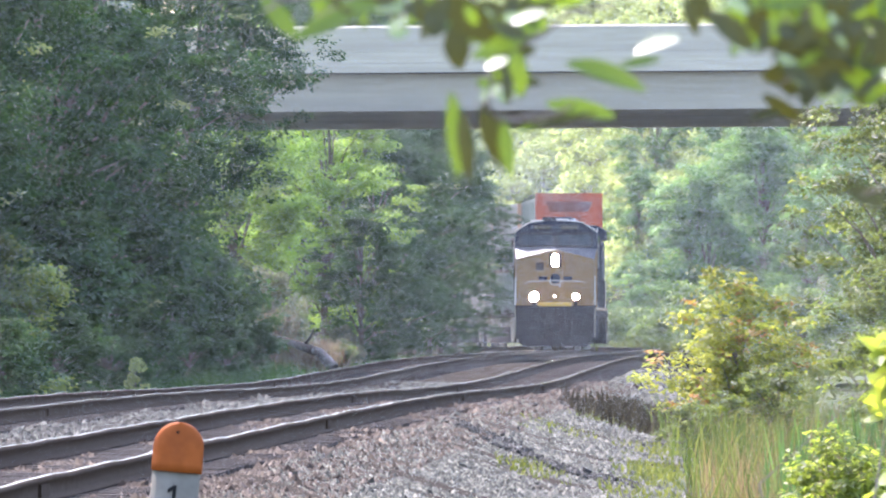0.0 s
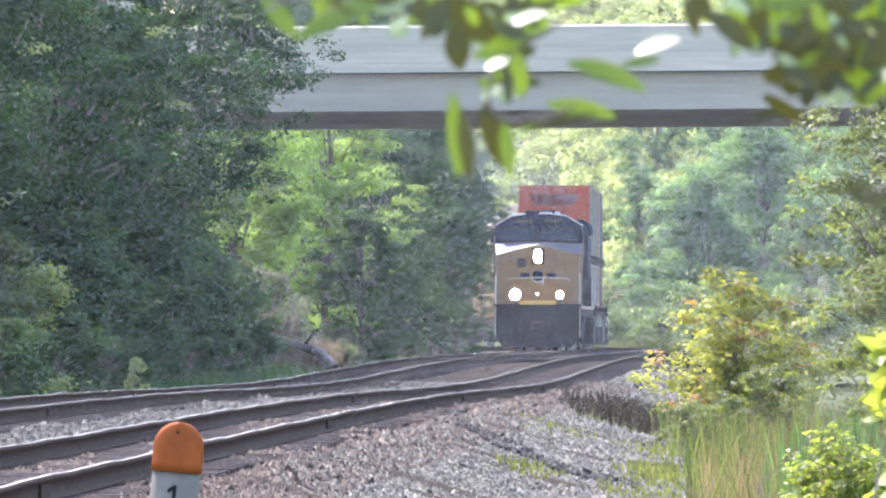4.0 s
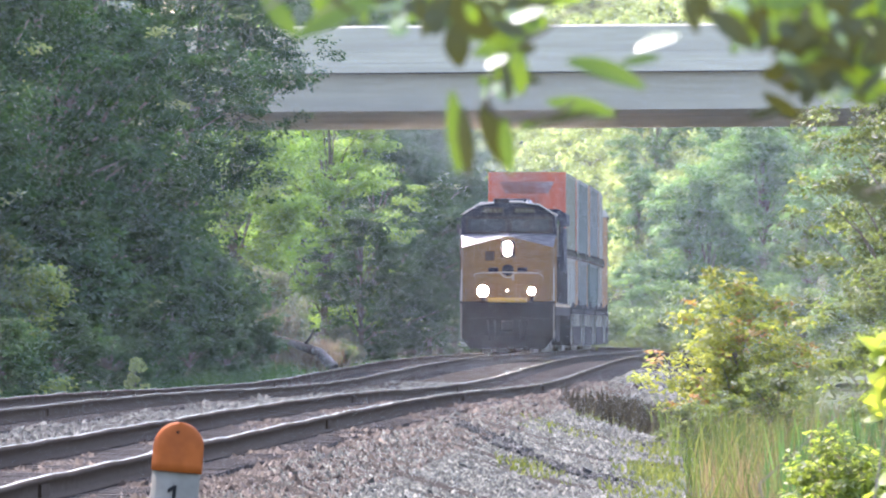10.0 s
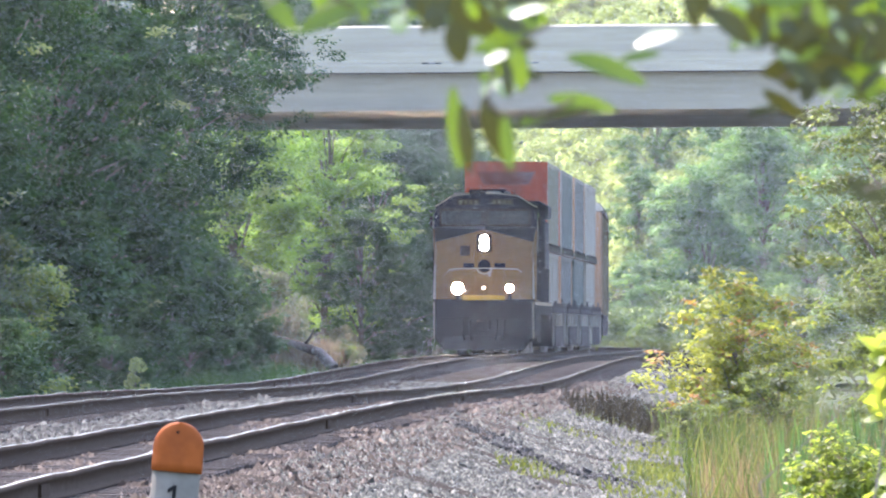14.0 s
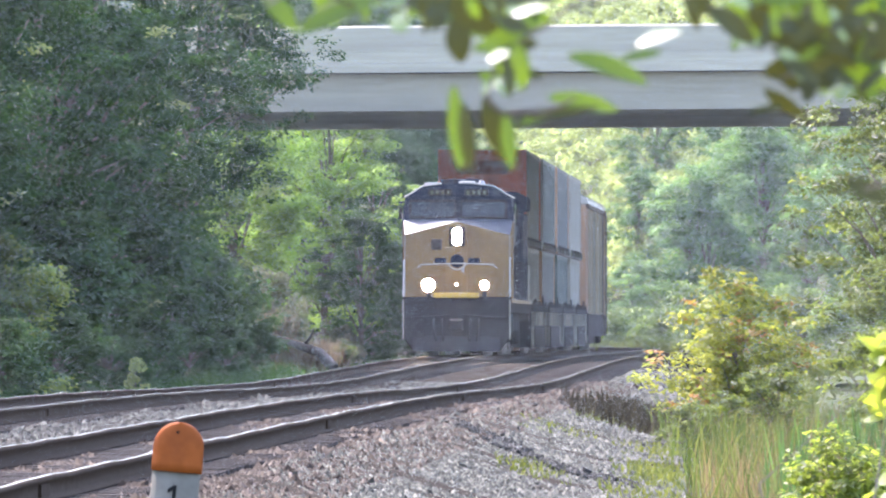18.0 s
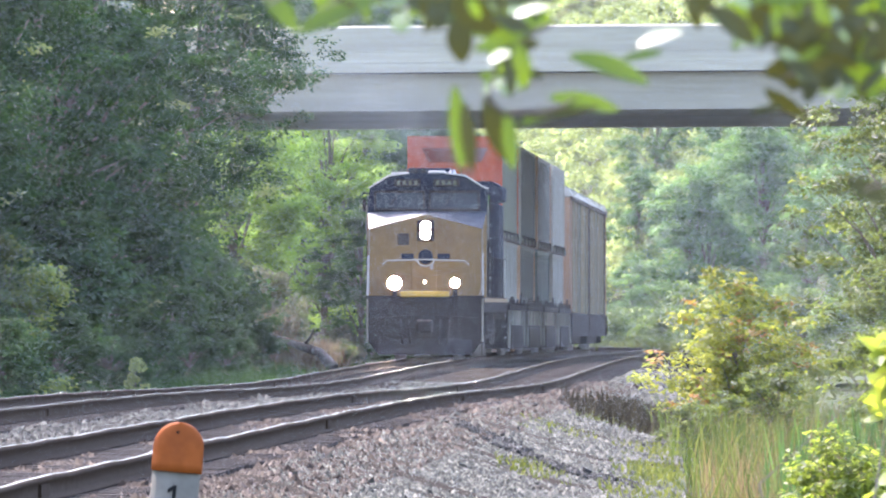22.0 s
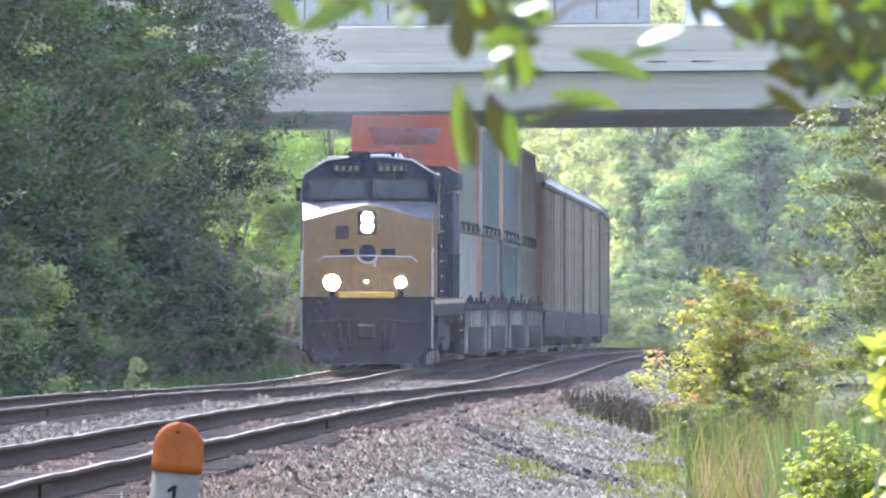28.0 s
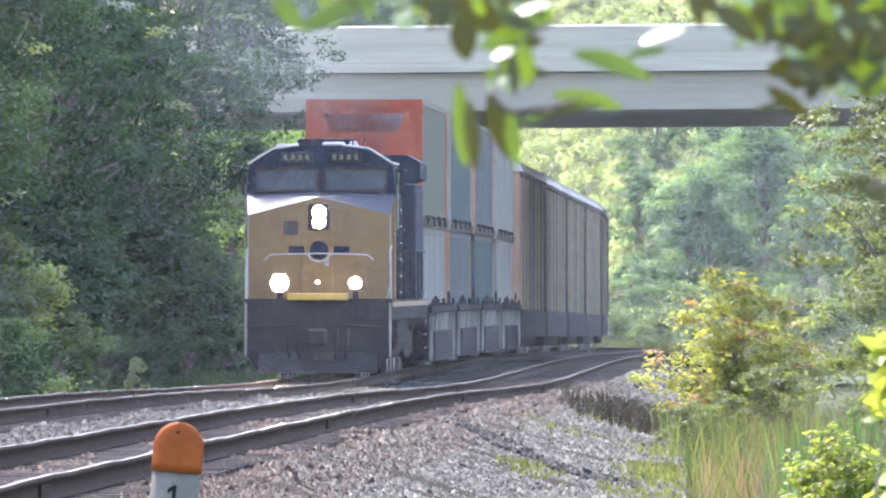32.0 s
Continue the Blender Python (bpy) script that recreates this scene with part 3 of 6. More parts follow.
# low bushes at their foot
# sun on this bush is put into its paler, yellower leaves
bush_lit = tree("bush", "light green bush with sunlit-toned leaves before the dark trees", "bush", 23, 2.6, 2.1, 0.1, 40, 132, 0.10, MIDLEAF, 0.36, 0.05, "low bushes by the tracks", sprays=6, spray=0.2, lit=TIPLEAF, lit_share=0.5)
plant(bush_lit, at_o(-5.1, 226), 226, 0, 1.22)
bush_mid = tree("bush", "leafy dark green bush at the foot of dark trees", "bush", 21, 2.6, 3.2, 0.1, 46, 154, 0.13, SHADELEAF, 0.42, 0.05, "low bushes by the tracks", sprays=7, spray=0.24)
plant(bush_mid, at_o(-5.3, 207), 207, 0)
for o, y, turn, grow in ((-4.9, 222, 80, 0.55), (-5.0, 240, 160, 0.7), (-4.9, 256, 250, 0.6), (-5.0, 272, 20, 0.65), (-4.9, 287, 100, 0.6), (-4.7, 300, 210, 0.55), (-5.6, 196, 300, 0.8), (-4.8, 313, 50, 0.6), (-6.0, 246, 40, 1.5), (-7.5, 262, 140, 1.6), (-6.6, 229, 220, 1.5), (-4.75, 217, 10, 0.72), (-4.85, 220, 200, 0.75), (-5.6, 219, 90, 0.8), (-6.7, 318, 90, 1.3), (-6.4, 306, 200, 1.3), (-6.9, 292, 10, 1.6), (-7.2, 278, 80, 1.8)):
    planted(bush_mid, at_o(o, y), y, turn, grow)
sapling = tree("sapling", "small yellow-green sapling beside the rails", "sapling", 22, 1.15, 0.55, 0.1, 16, 60, 0.07, YELLOWLEAF, 0.13, 0.02, "saplings by the tracks")
plant(sapling, at_o(-3.7, 245), 245)
planted(sapling, at_o(-3.9, 206), 206, 90, 0.7)

# trees beyond the bridge; sun and shade are put into their leaf tones
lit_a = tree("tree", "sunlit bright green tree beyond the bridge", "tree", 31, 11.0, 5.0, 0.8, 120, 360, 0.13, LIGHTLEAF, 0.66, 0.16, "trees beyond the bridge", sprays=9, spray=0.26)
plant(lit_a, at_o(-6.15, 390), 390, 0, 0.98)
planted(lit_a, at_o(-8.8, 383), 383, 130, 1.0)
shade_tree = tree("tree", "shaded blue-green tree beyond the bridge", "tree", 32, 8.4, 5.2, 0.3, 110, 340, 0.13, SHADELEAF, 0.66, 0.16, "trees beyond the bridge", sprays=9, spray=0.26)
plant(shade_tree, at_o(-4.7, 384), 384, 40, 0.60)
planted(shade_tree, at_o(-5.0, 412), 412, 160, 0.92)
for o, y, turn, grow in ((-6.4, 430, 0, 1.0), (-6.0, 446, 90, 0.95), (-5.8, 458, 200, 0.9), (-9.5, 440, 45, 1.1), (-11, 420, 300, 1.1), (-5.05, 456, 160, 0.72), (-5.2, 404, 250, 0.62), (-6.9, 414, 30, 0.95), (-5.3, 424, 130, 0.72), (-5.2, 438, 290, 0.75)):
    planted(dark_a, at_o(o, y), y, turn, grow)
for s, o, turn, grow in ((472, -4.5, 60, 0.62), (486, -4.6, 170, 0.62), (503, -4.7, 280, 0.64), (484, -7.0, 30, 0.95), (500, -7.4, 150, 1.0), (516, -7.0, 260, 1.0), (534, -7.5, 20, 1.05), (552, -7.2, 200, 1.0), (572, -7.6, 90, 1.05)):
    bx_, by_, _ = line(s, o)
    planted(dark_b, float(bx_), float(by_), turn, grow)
tan_bush = tree("bush", "pale tan-green bush with dry stems under the bridge", "bush", 33, 3.0, 2.8, 0.1, 46, 110, 0.12, PALEBUSH, 0.36, 0.05, "bushes under the bridge")
plant(tan_bush, at_o(-5.4, 337), 337, 0, 0.95)
planted(tan_bush, at_o(-4.0, 352), 352, 90, 0.5)
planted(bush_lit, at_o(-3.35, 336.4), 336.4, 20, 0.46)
planted(bush_mid, at_o(-7.2, 330), 330, 70, 1.0)
planted(bush_mid, at_o(-5.6, 322), 322, 170, 0.8)
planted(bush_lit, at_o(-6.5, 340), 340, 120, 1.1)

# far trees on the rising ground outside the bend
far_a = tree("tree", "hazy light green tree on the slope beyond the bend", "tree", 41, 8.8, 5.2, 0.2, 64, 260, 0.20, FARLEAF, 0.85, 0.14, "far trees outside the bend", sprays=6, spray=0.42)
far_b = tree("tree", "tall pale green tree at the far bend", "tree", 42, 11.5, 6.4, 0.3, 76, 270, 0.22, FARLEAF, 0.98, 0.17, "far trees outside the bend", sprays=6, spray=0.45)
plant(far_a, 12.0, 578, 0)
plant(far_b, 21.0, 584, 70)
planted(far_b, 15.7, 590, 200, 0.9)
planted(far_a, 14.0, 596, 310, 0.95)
wood = random.Random(8)
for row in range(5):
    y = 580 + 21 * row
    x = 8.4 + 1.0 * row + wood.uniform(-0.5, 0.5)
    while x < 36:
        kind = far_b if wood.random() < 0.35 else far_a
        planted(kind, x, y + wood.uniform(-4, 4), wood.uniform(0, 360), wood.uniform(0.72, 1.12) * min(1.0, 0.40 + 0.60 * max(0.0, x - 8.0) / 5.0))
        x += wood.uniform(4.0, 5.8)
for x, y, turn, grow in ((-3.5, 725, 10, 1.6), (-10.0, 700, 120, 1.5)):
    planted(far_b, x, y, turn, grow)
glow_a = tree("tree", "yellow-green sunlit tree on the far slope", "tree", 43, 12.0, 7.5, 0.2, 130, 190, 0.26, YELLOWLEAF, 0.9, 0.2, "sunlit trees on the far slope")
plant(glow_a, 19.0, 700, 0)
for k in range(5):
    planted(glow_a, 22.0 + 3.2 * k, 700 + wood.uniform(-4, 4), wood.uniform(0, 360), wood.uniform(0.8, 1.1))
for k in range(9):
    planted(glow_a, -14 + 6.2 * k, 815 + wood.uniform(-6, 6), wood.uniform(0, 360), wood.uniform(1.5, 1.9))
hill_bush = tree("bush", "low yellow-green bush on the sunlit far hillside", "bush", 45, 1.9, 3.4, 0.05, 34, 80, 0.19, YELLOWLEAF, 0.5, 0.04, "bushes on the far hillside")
plant(hill_bush, 3.0, 640, 0)
for row in range(20):
    y = 618 + 7.0 * row
    x = -1.0 + wood.uniform(0, 2.0)
    while x < 19.5:
        planted(hill_bush, x, y + wood.uniform(-2.5, 2.5), wood.uniform(0, 360), wood.uniform(0.7, 1.25))
        x += wood.uniform(1.7, 2.6)
bank_bush = tree("bush", "leafy green bush at the bend", "bush", 44, 3.2, 5.0, 0.05, 50, 120, 0.2, MIDLEAF, 0.6, 0.05, "bushes at the bend")
plant(bank_bush, 13.0, 535, 0)
for x, y, turn, grow in ((8.6, 562, 100, 0.8), (15.5, 525, 200, 1.0), (18.0, 510, 40, 1.0), (10.2, 552, 10, 0.8), (6.8, 578, 60, 0.8), (12.0, 560, 250, 1.1)):
    planted(bank_bush, x, y, turn, grow)

# shrubs beside the gravel
NEAR = "shrubs beside the gravel"
red_bush = tree("shrub", "sparse shrub with red-tipped yellow-green leaves", "shrub", 51, 2.75, 2.5, 0.15, 130, 66, 0.085, REDLEAF, 0.22, 0.025, NEAR, stems=17, sprays=6, spray=0.13, lit=COPPERLEAF, lit_share=0.07)
plant(red_bush, 4.2, 172, 130, 1.1)
side_tree = tree("tree", "young tree with dense small green leaves beside the gravel", "tree", 52, 7.0, 4.6, 0.3, 105, 150, 0.105, OLIVELEAF, 0.46, 0.08, NEAR, sprays=7, spray=0.2, lit=TIPLEAF, lit_share=0.16)
plant(side_tree, 8.0, 205, 0)
planted(side_tree, 9.5, 212, 120, 1.2)
planted(side_tree, 7.4, 184, 240, 0.55)
mid_shrub = tree("shrub", "light green leafy shrub among tall grass", "shrub", 53, 1.7, 1.7, 0.05, 45, 84, 0.075, OLIVELEAF, 0.24, 0.03, NEAR, sprays=6, spray=0.12, lit=TIPLEAF, lit_share=0.2)
plant(mid_shrub, 5.1, 142, 0, 0.62)
for x, y, turn, grow in ((5.9, 164, 60, 1.1), (5.7, 152, 200, 0.8), (3.35, 160, 300, 0.5), (6.6, 172, 20, 1.2), (3.75, 163, 140, 0.58), (4.6, 168, 10, 0.8)):
    planted(mid_shrub, x, y, turn, grow)
low_bush = tree("shrub", "round bush of pale green leaves beside the path", "shrub", 54, 1.38, 0.66, 0.05, 70, 84, 0.05, BUSHLEAF, 0.13, 0.02, NEAR, sprays=6, spray=0.07)
plant(low_bush, 2.36, 72, 0, 1.08)
edge_plant = tree("shrub", "yellow-green young shoot close to the camera", "shrub", 55, 2.1, 0.10, 0.9, 60, 16, 0.026, SHOOTLEAF, 0.028, 0.006, NEAR)
plant(edge_plant, 0.383, 10.0, 0)


# tall grass and weeds
REEDLEAF = leafy("reed_leaves", (0.035, 0.07, 0.022), (0.05, 0.09, 0.026), (0.07, 0.11, 0.03), 0.3)
def blades(rng, xs, ys, low, high, width, bend, lift=-0.03):
    n = len(xs)
    z = ground_z(xs, ys) + lift
    h = rng.uniform(low, high, n)
    a = rng.uniform(0, 2 * math.pi, n)
    dx, dy = np.cos(a), np.sin(a)
    b = bend * h * rng.uniform(0.2, 1.0, n)
    c = rng.uniform(0, 2 * math.pi, n)
    wx, wy = np.cos(c) * width, np.sin(c) * width * 0.5
    base = np.stack([xs, ys, z], 1)
    w = np.stack([wx, wy, np.zeros(n)], 1)
    mid = base + np.stack([dx * b * 0.3, dy * b * 0.3, h * 0.6], 1)
    tip = base + np.stack([dx * b, dy * b, h], 1)
    v = np.stack([base - w, base + w, mid + w * 0.8, mid - w * 0.8, tip], 1).reshape(-1, 3)
    i = np.arange(n)[:, None] * 5
    return v, np.concatenate([i + (0, 1, 2), i + (0, 2, 3), i + (3, 2, 4)], 1).reshape(-1, 3)


def meadow(name, label, seed, patches, low, high, width, material, bend=0.5, lift=-0.03):
    """patches: (x, y, spread in x, spread in y, count)."""
    rng = np.random.default_rng(seed)
    xs = np.concatenate([x + sx * np.clip(rng.normal(size=n), -1.9, 1.9) for x, y, sx, sy, n in patches])
    ys = np.concatenate([y + sy * np.clip(rng.normal(size=n), -1.9, 1.9) for x, y, sx, sy, n in patches])
    v, f = blades(rng, xs, ys, low, high, width, bend, lift)
    ob = new(name, mesh_np(name, v, f, material))
    return tagged(ob, label, "grass", kind="stuff")


meadow("tall_grass", "tall green grass with seed heads beside the gravel", 61, [(2.85, 92, 0.35, 8, 650), (3.7, 112, 0.55, 10, 1000), (4.8, 135, 0.8, 12, 1200), (3.6, 140, 0.4, 10, 400), (5.6, 165, 1.2, 14, 1200)], 0.45, 0.95, 0.013, GRASS)
meadow("low_grass", "short yellow-green grass in patches at the gravel's edge", 62, [(1.45, 167, 0.35, 3, 260), (0.98, 133, 0.2, 2.5, 220), (2.75, 191, 0.4, 4, 300), (2.5, 143, 0.25, 4, 520), (2.15, 130, 0.25, 4, 520), (2.25, 112, 0.25, 5, 600), (3.0, 160, 0.35, 6, 600), (3.9, 195, 0.8, 8, 700)], 0.03, 0.10, 0.012, TURF, 0.9, 0.045)
meadow("dry_stalks", "tall dry brown stalks among green grass", 67, [(2.55, 92, 0.22, 6, 420), (3.2, 110, 0.35, 8, 650), (4.3, 128, 0.5, 10, 650), (5.2, 145, 0.6, 10, 500), (5.4, 168, 0.7, 8, 400)], 0.5, 1.0, 0.0055, DRYSTALK, 0.25)
meadow("reeds", "broad dark green reed blades in the grass", 68, [(3.55, 118, 0.12, 3, 40), (2.95, 104, 0.1, 3, 36), (4.3, 128, 0.15, 3, 40), (2.5, 88, 0.08, 2, 20), (4.9, 136, 0.2, 3, 40), (3.9, 112, 0.12, 3, 30)], 0.8, 1.25, 0.022, REEDLEAF, 0.18)
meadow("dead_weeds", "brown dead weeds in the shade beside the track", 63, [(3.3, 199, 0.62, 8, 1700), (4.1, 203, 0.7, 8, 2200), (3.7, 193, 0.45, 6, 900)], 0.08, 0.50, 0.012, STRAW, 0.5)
BRUSH = leafy("dry_brush", (0.15, 0.115, 0.08), (0.20, 0.155, 0.11), (0.22, 0.20, 0.12), 0.5, 0.8, 0.1, (1.5, 1.4, 1.2))
meadow("tall_dry_brush", "tall pale dry brush on the bank under the bridge", 69, [(at_o(-5.5, 336.6), 336.6, 0.4, 0.6, 900)], 0.9, 2.0, 0.03, BRUSH, 0.5)
meadow("dry_brush", "pinkish dry brush sloping down to the ballast", 70, [(at_o(-4.7, 336.6), 336.6, 0.4, 0.6, 900), (at_o(-3.9, 336.4), 336.4, 0.35, 0.6, 700)], 0.4, 1.25, 0.03, BRUSH, 0.6)
meadow("bank_grass", "rough green grass along the far side of the tracks", 64, [(at_o(-4.2, y), y, 0.35, 5, 350) for y in range(190, 330, 10)] + [(at_o(-4.0, y), y, 0.5, 6, 350) for y in range(340, 460, 12)], 0.2, 0.6, 0.014, DARKLEAF, 0.6)
meadow("verge_grass", "rough grass and weeds beside the ballast", 66, [(at_o(8.9, y), y, 0.45, 7, 420) for y in range(225, 480, 12)], 0.2, 0.7, 0.018, GRASS, 0.6)
meadow("bend_grass", "bright grass at the bend", 65, [(12, 505, 2.0, 20, 2500), (16, 470, 3.0, 25, 2500), (9.5, 545, 1.5, 12, 2500)], 0.3, 0.8, 0.03, GRASS, 0.6)


# ---- the train ----
# Vehicles face -y; their origin is at rail height under their middle.
def bogie(parent, y, axles, spread, radius=0.5, width=2.2):
    """A truck with its sides, wheels and axles."""
    b = part("truck", bx(-0.9, 0.9, y - 0.35, y + 0.35, 0.55, 0.95), BLACK, parent, "grimy steel running gear")
    half = spread * (axles - 1) / 2
    for side in (-1, 1):
        x = side * width / 2
        part("side_frame", slab([(y - half - 0.5, 0.62), (y - half - 0.35, 0.85), (y - 0.5, 0.95), (y + 0.5, 0.95), (y + half + 0.35, 0.85), (y + half + 0.5, 0.62), (y + half, 0.40), (y + 0.4, 0.32), (y - 0.4, 0.32), (y - half, 0.40)], x - 0.08, x + 0.08), BLACK, b)
    for k in range(axles):
        ya = y - half + k * spread
        for side in (-1, 1):
            part("wheel", rod((side * 0.69, ya, radius), (side * 0.82, ya, radius), radius, 20), STEEL, b, "worn steel wheel")
        part("axle", rod((-0.69, ya, radius), (0.69, ya, radius), 0.09, 8), BLACK, b)
    return b


def coupler(parent, y, way):
    c = part("coupler", bx(-0.13, 0.13, min(y, y + way * 0.55), max(y, y + way * 0.55), 0.72, 0.98), BLACK, parent, bevel=0.03)
    part("knuckle", bx(-0.2, 0.22, min(y + way * 0.5, y + way * 0.78), max(y + way * 0.5, y + way * 0.78), 0.68, 1.02), BLACK, c, bevel=0.05)


def locomotive():
    t = thing("locomotive", "dark blue and yellow wide-cab diesel locomotive with lit headlights", "locomotive")
    F = -10.75
    part("underframe", bx(-1.5, 1.5, F + 0.35, -F - 0.3, 1.18, 1.58), BLACK, t, bevel=0.02)
    # pilot, plough and front platform
    part("pilot", prism([(-1.48, 0.52), (-1.22, 0.15), (1.22, 0.15), (1.48, 0.52), (1.48, 1.60), (-1.48, 1.60)], F + 0.22, F + 0.4), BLACK, t, "black front plate", 0.03)
    part("snowplough", slab([(F + 0.4, 0.75), (F + 0.02, 0.30), (F - 0.10, 0.12), (F + 0.02, 0.12), (F + 0.4, 0.30)], -1.2, 1.2), BLACK, t)
    anti = part("anticlimber", bx(-0.62, 0.62, F - 0.06, F + 0.3, 1.60, 1.74), YELLOW, t, "bright yellow step plate", 0.02)
    part("platform_edge", bx(-1.5, 1.5, F + 0.2, F + 0.36, 1.56, 1.63), BLACK, t)
    coupler(t, F + 0.25, -1)
    coupler(t, -F - 0.25, 1)
    for x in (-0.62, -0.40, 0.40, 0.62):
        part("air_hose", mesh_np("air_hose", *tube([(x, F + 0.2, 1.0), (x, F - 0.05, 0.85), (x * 0.95, F - 0.08, 0.55), (x * 0.9, F + 0.02, 0.42)], [0.03] * 4, 6), BLACK, True), BLACK, t)
    for side in (-1, 1):
        part("cut_lever", rod((side * 0.2, F + 0.12, 1.12), (side * 1.35, F + 0.12, 1.05), 0.018, 6), BLACK, t)
        st = part("step_well", bx(side * 1.02 - 0.36, side * 1.02 + 0.36, F + 0.30, F + 0.75, 0.45, 1.19), BLACK, t)
        for z in (0.5, 0.78, 1.05):
            part("step", bx(side * 1.2 - 0.28, side * 1.2 + 0.28, F + 0.16, F + 0.40, z, z + 0.04), BLACK, st)
    # nose: a flat front with a low gable, its roof sloping up to the windscreens
    yf, yb = F + 0.75, F + 1.62
    front = [(-1.36, 1.63), (1.36, 1.63), (1.44, 1.9), (1.44, 3.33), (0.0, 3.70), (-1.44, 3.33), (-1.44, 1.9)]
    part("nose", prism(front, yf, yb), GOLD, t, "yellow nose")
    for side in (-1, 1):
        bm = bmesh.new()
        a = [bm.verts.new(p) for p in ((0, yf + 0.01, 3.705), (side * 1.45, yf + 0.01, 3.335), (side * 1.51, yb + 0.02, 3.76), (0, yb + 0.02, 3.80))]
        b = [bm.verts.new(v.co + Vector((0, 0.03, -0.05))) for v in a]
        bm.faces.new(a), bm.faces.new(b[::-1])
        for i in range(4):
            bm.faces.new((a[i], a[(i + 1) % 4], b[(i + 1) % 4], b[i]))
        bmesh.ops.recalc_face_normals(bm, faces=bm.faces)
        # sun glare on the left half is put into the two finishes
        part("nose_top", bm, HOODTOP if side < 0 else NOSEDULL, t, "sloping top of the nose, glossier on the glare side")
    nd = part("nose_door", bx(-0.36, 0.28, yf - 0.03, yf + 0.02, 1.66, 3.0), GOLD, t, bevel=0.01)
    part("door_handle", bx(0.12, 0.2, yf - 0.07, yf - 0.02, 2.3, 2.42), STEEL, nd)
    for x0, x1 in ((-0.62, -0.30), (0.30, 0.62)):
        part("emblem_bar", bx(x0, x1, yf - 0.035, yf - 0.005, 2.56, 2.70), NAVY, nd, "dark bar of the emblem on the nose")
    crest = part("crest", rod((0, yf - 0.045, 2.62), (0, yf - 0.005, 2.62), 0.19, 20), NAVY, nd, "round dark emblem on the nose")
    part("crest_rim", mesh_np("crest_rim", *tube([(0.24 * math.cos(a), yf - 0.05, 2.60 + 0.22 * math.sin(a)) for a in np.linspace(math.pi * 1.08, math.pi * 1.92, 9)], [0.022] * 9, 6), WHITE, True), WHITE, crest, "pale curved rim")
    part("nose_hatch", bx(-0.72, -0.42, yf - 0.015, yf + 0.02, 2.92, 3.22), GRIME, t, "dark square hatch beside the headlight", 0.01)
    for side in (-1, 1):
        part("nose_seam", bx(side * 1.445 - 0.012, side * 1.445 + 0.012, yf - 0.012, yf + 0.03, 1.7, 3.32), CREAM, t, "pale worn edge of the nose")
        part("corner_step_rail", rod((side * 1.47, F + 0.18, 0.45), (side * 1.47, F + 0.18, 1.55), 0.028, 6), CREAM, t, "pale grab rail at the steps")
        part("cab_panel", bx(side * 1.556 - 0.012, side * 1.556 + 0.012, yb + 0.28, yb + 0.62, 3.05, 3.95), CREAM, t, "cream panel on the cab side")
    part("grab_rail", mesh_np("grab_rail", *tube([(-1.1, yf - 0.02, 2.42), (-1.0, yf - 0.1, 2.52), (0, yf - 0.1, 2.55), (1.0, yf - 0.1, 2.52), (1.1, yf - 0.02, 2.42)], [0.018] * 5, 6), WHITE, True), WHITE, t)
    # cab
    prof = [(-1.52, 1.58), (1.52, 1.58), (1.53, 3.72), (1.47, 4.38), (0.98, 4.68), (0.5, 4.76), (-0.5, 4.76), (-0.98, 4.68), (-1.47, 4.38), (-1.53, 3.72)]
    low = [(-1.52, 1.58), (1.52, 1.58), (1.53, 3.70), (-1.53, 3.70)]
    upp = [(-1.53, 3.70), (1.53, 3.70), (1.47, 4.38), (0.98, 4.68), (0.5, 4.76), (-0.5, 4.76), (-0.98, 4.68), (-1.47, 4.38)]
    part("cab_lower", prism(low, yb, -6.2), GOLD, t, "yellow cab front")
    cab = part("cab_upper", prism(upp, yb + 0.02, -6.2), NAVY, t, "dark blue cab roof")
    part("cab_side", bx(1.525, 1.545, yb + 0.25, -6.2, 1.6, 3.72), HOODSIDE, t)
    part("cab_side", bx(-1.545, -1.525, yb + 0.25, -6.2, 1.6, 3.72), HOODSIDE, t)
    for side in (-1, 1):
        x0, x1 = (0.10, 1.30) if side > 0 else (-1.30, -0.10)
        w = part("windscreen", bx(x0, x1, yb - 0.01, yb + 0.03, 3.86, 4.26), GLASS, cab, "dark cab window")
        for (a0, a1, z0, z1) in ((x0 - 0.05, x1 + 0.05, 3.80, 3.86), (x0 - 0.05, x1 + 0.05, 4.26, 4.32), (x0 - 0.05, x0, 3.86, 4.26), (x1, x1 + 0.05, 3.86, 4.26)):
            part("window_frame", bx(a0, a1, yb - 0.035, yb + 0.02, z0, z1), BLACK, w)
        part("wiper", rod(((x0 + x1) / 2, yb - 0.05, 4.29), ((x0 + x1) / 2 - 0.22, yb - 0.05, 3.96), 0.012, 5), BLACK, w)
        nb = part("number_board", bx(side * 0.50 - 0.34, side * 0.50 + 0.34, yb - 0.05, yb + 0.02, 4.42, 4.62), BLACK, cab, "dark board with plain pale bars", 0.01)
        for k in range(4):
            xc = side * 0.50 - 0.225 + 0.15 * k
            part("pale_bar", bx(xc - 0.035, xc + 0.035, yb - 0.058, yb - 0.05, 4.465, 4.575), GREY, nb)
        part("mirror", bx(side * 1.62 - 0.05, side * 1.62 + 0.05, yb + 0.5, yb + 0.56, 3.78, 4.1), BLACK, cab, bevel=0.01)
        part("side_window", bx(side * 1.53 - 0.02, side * 1.53 + 0.02, yb + 0.6, yb + 1.9, 3.75, 4.2), GLASS, cab)
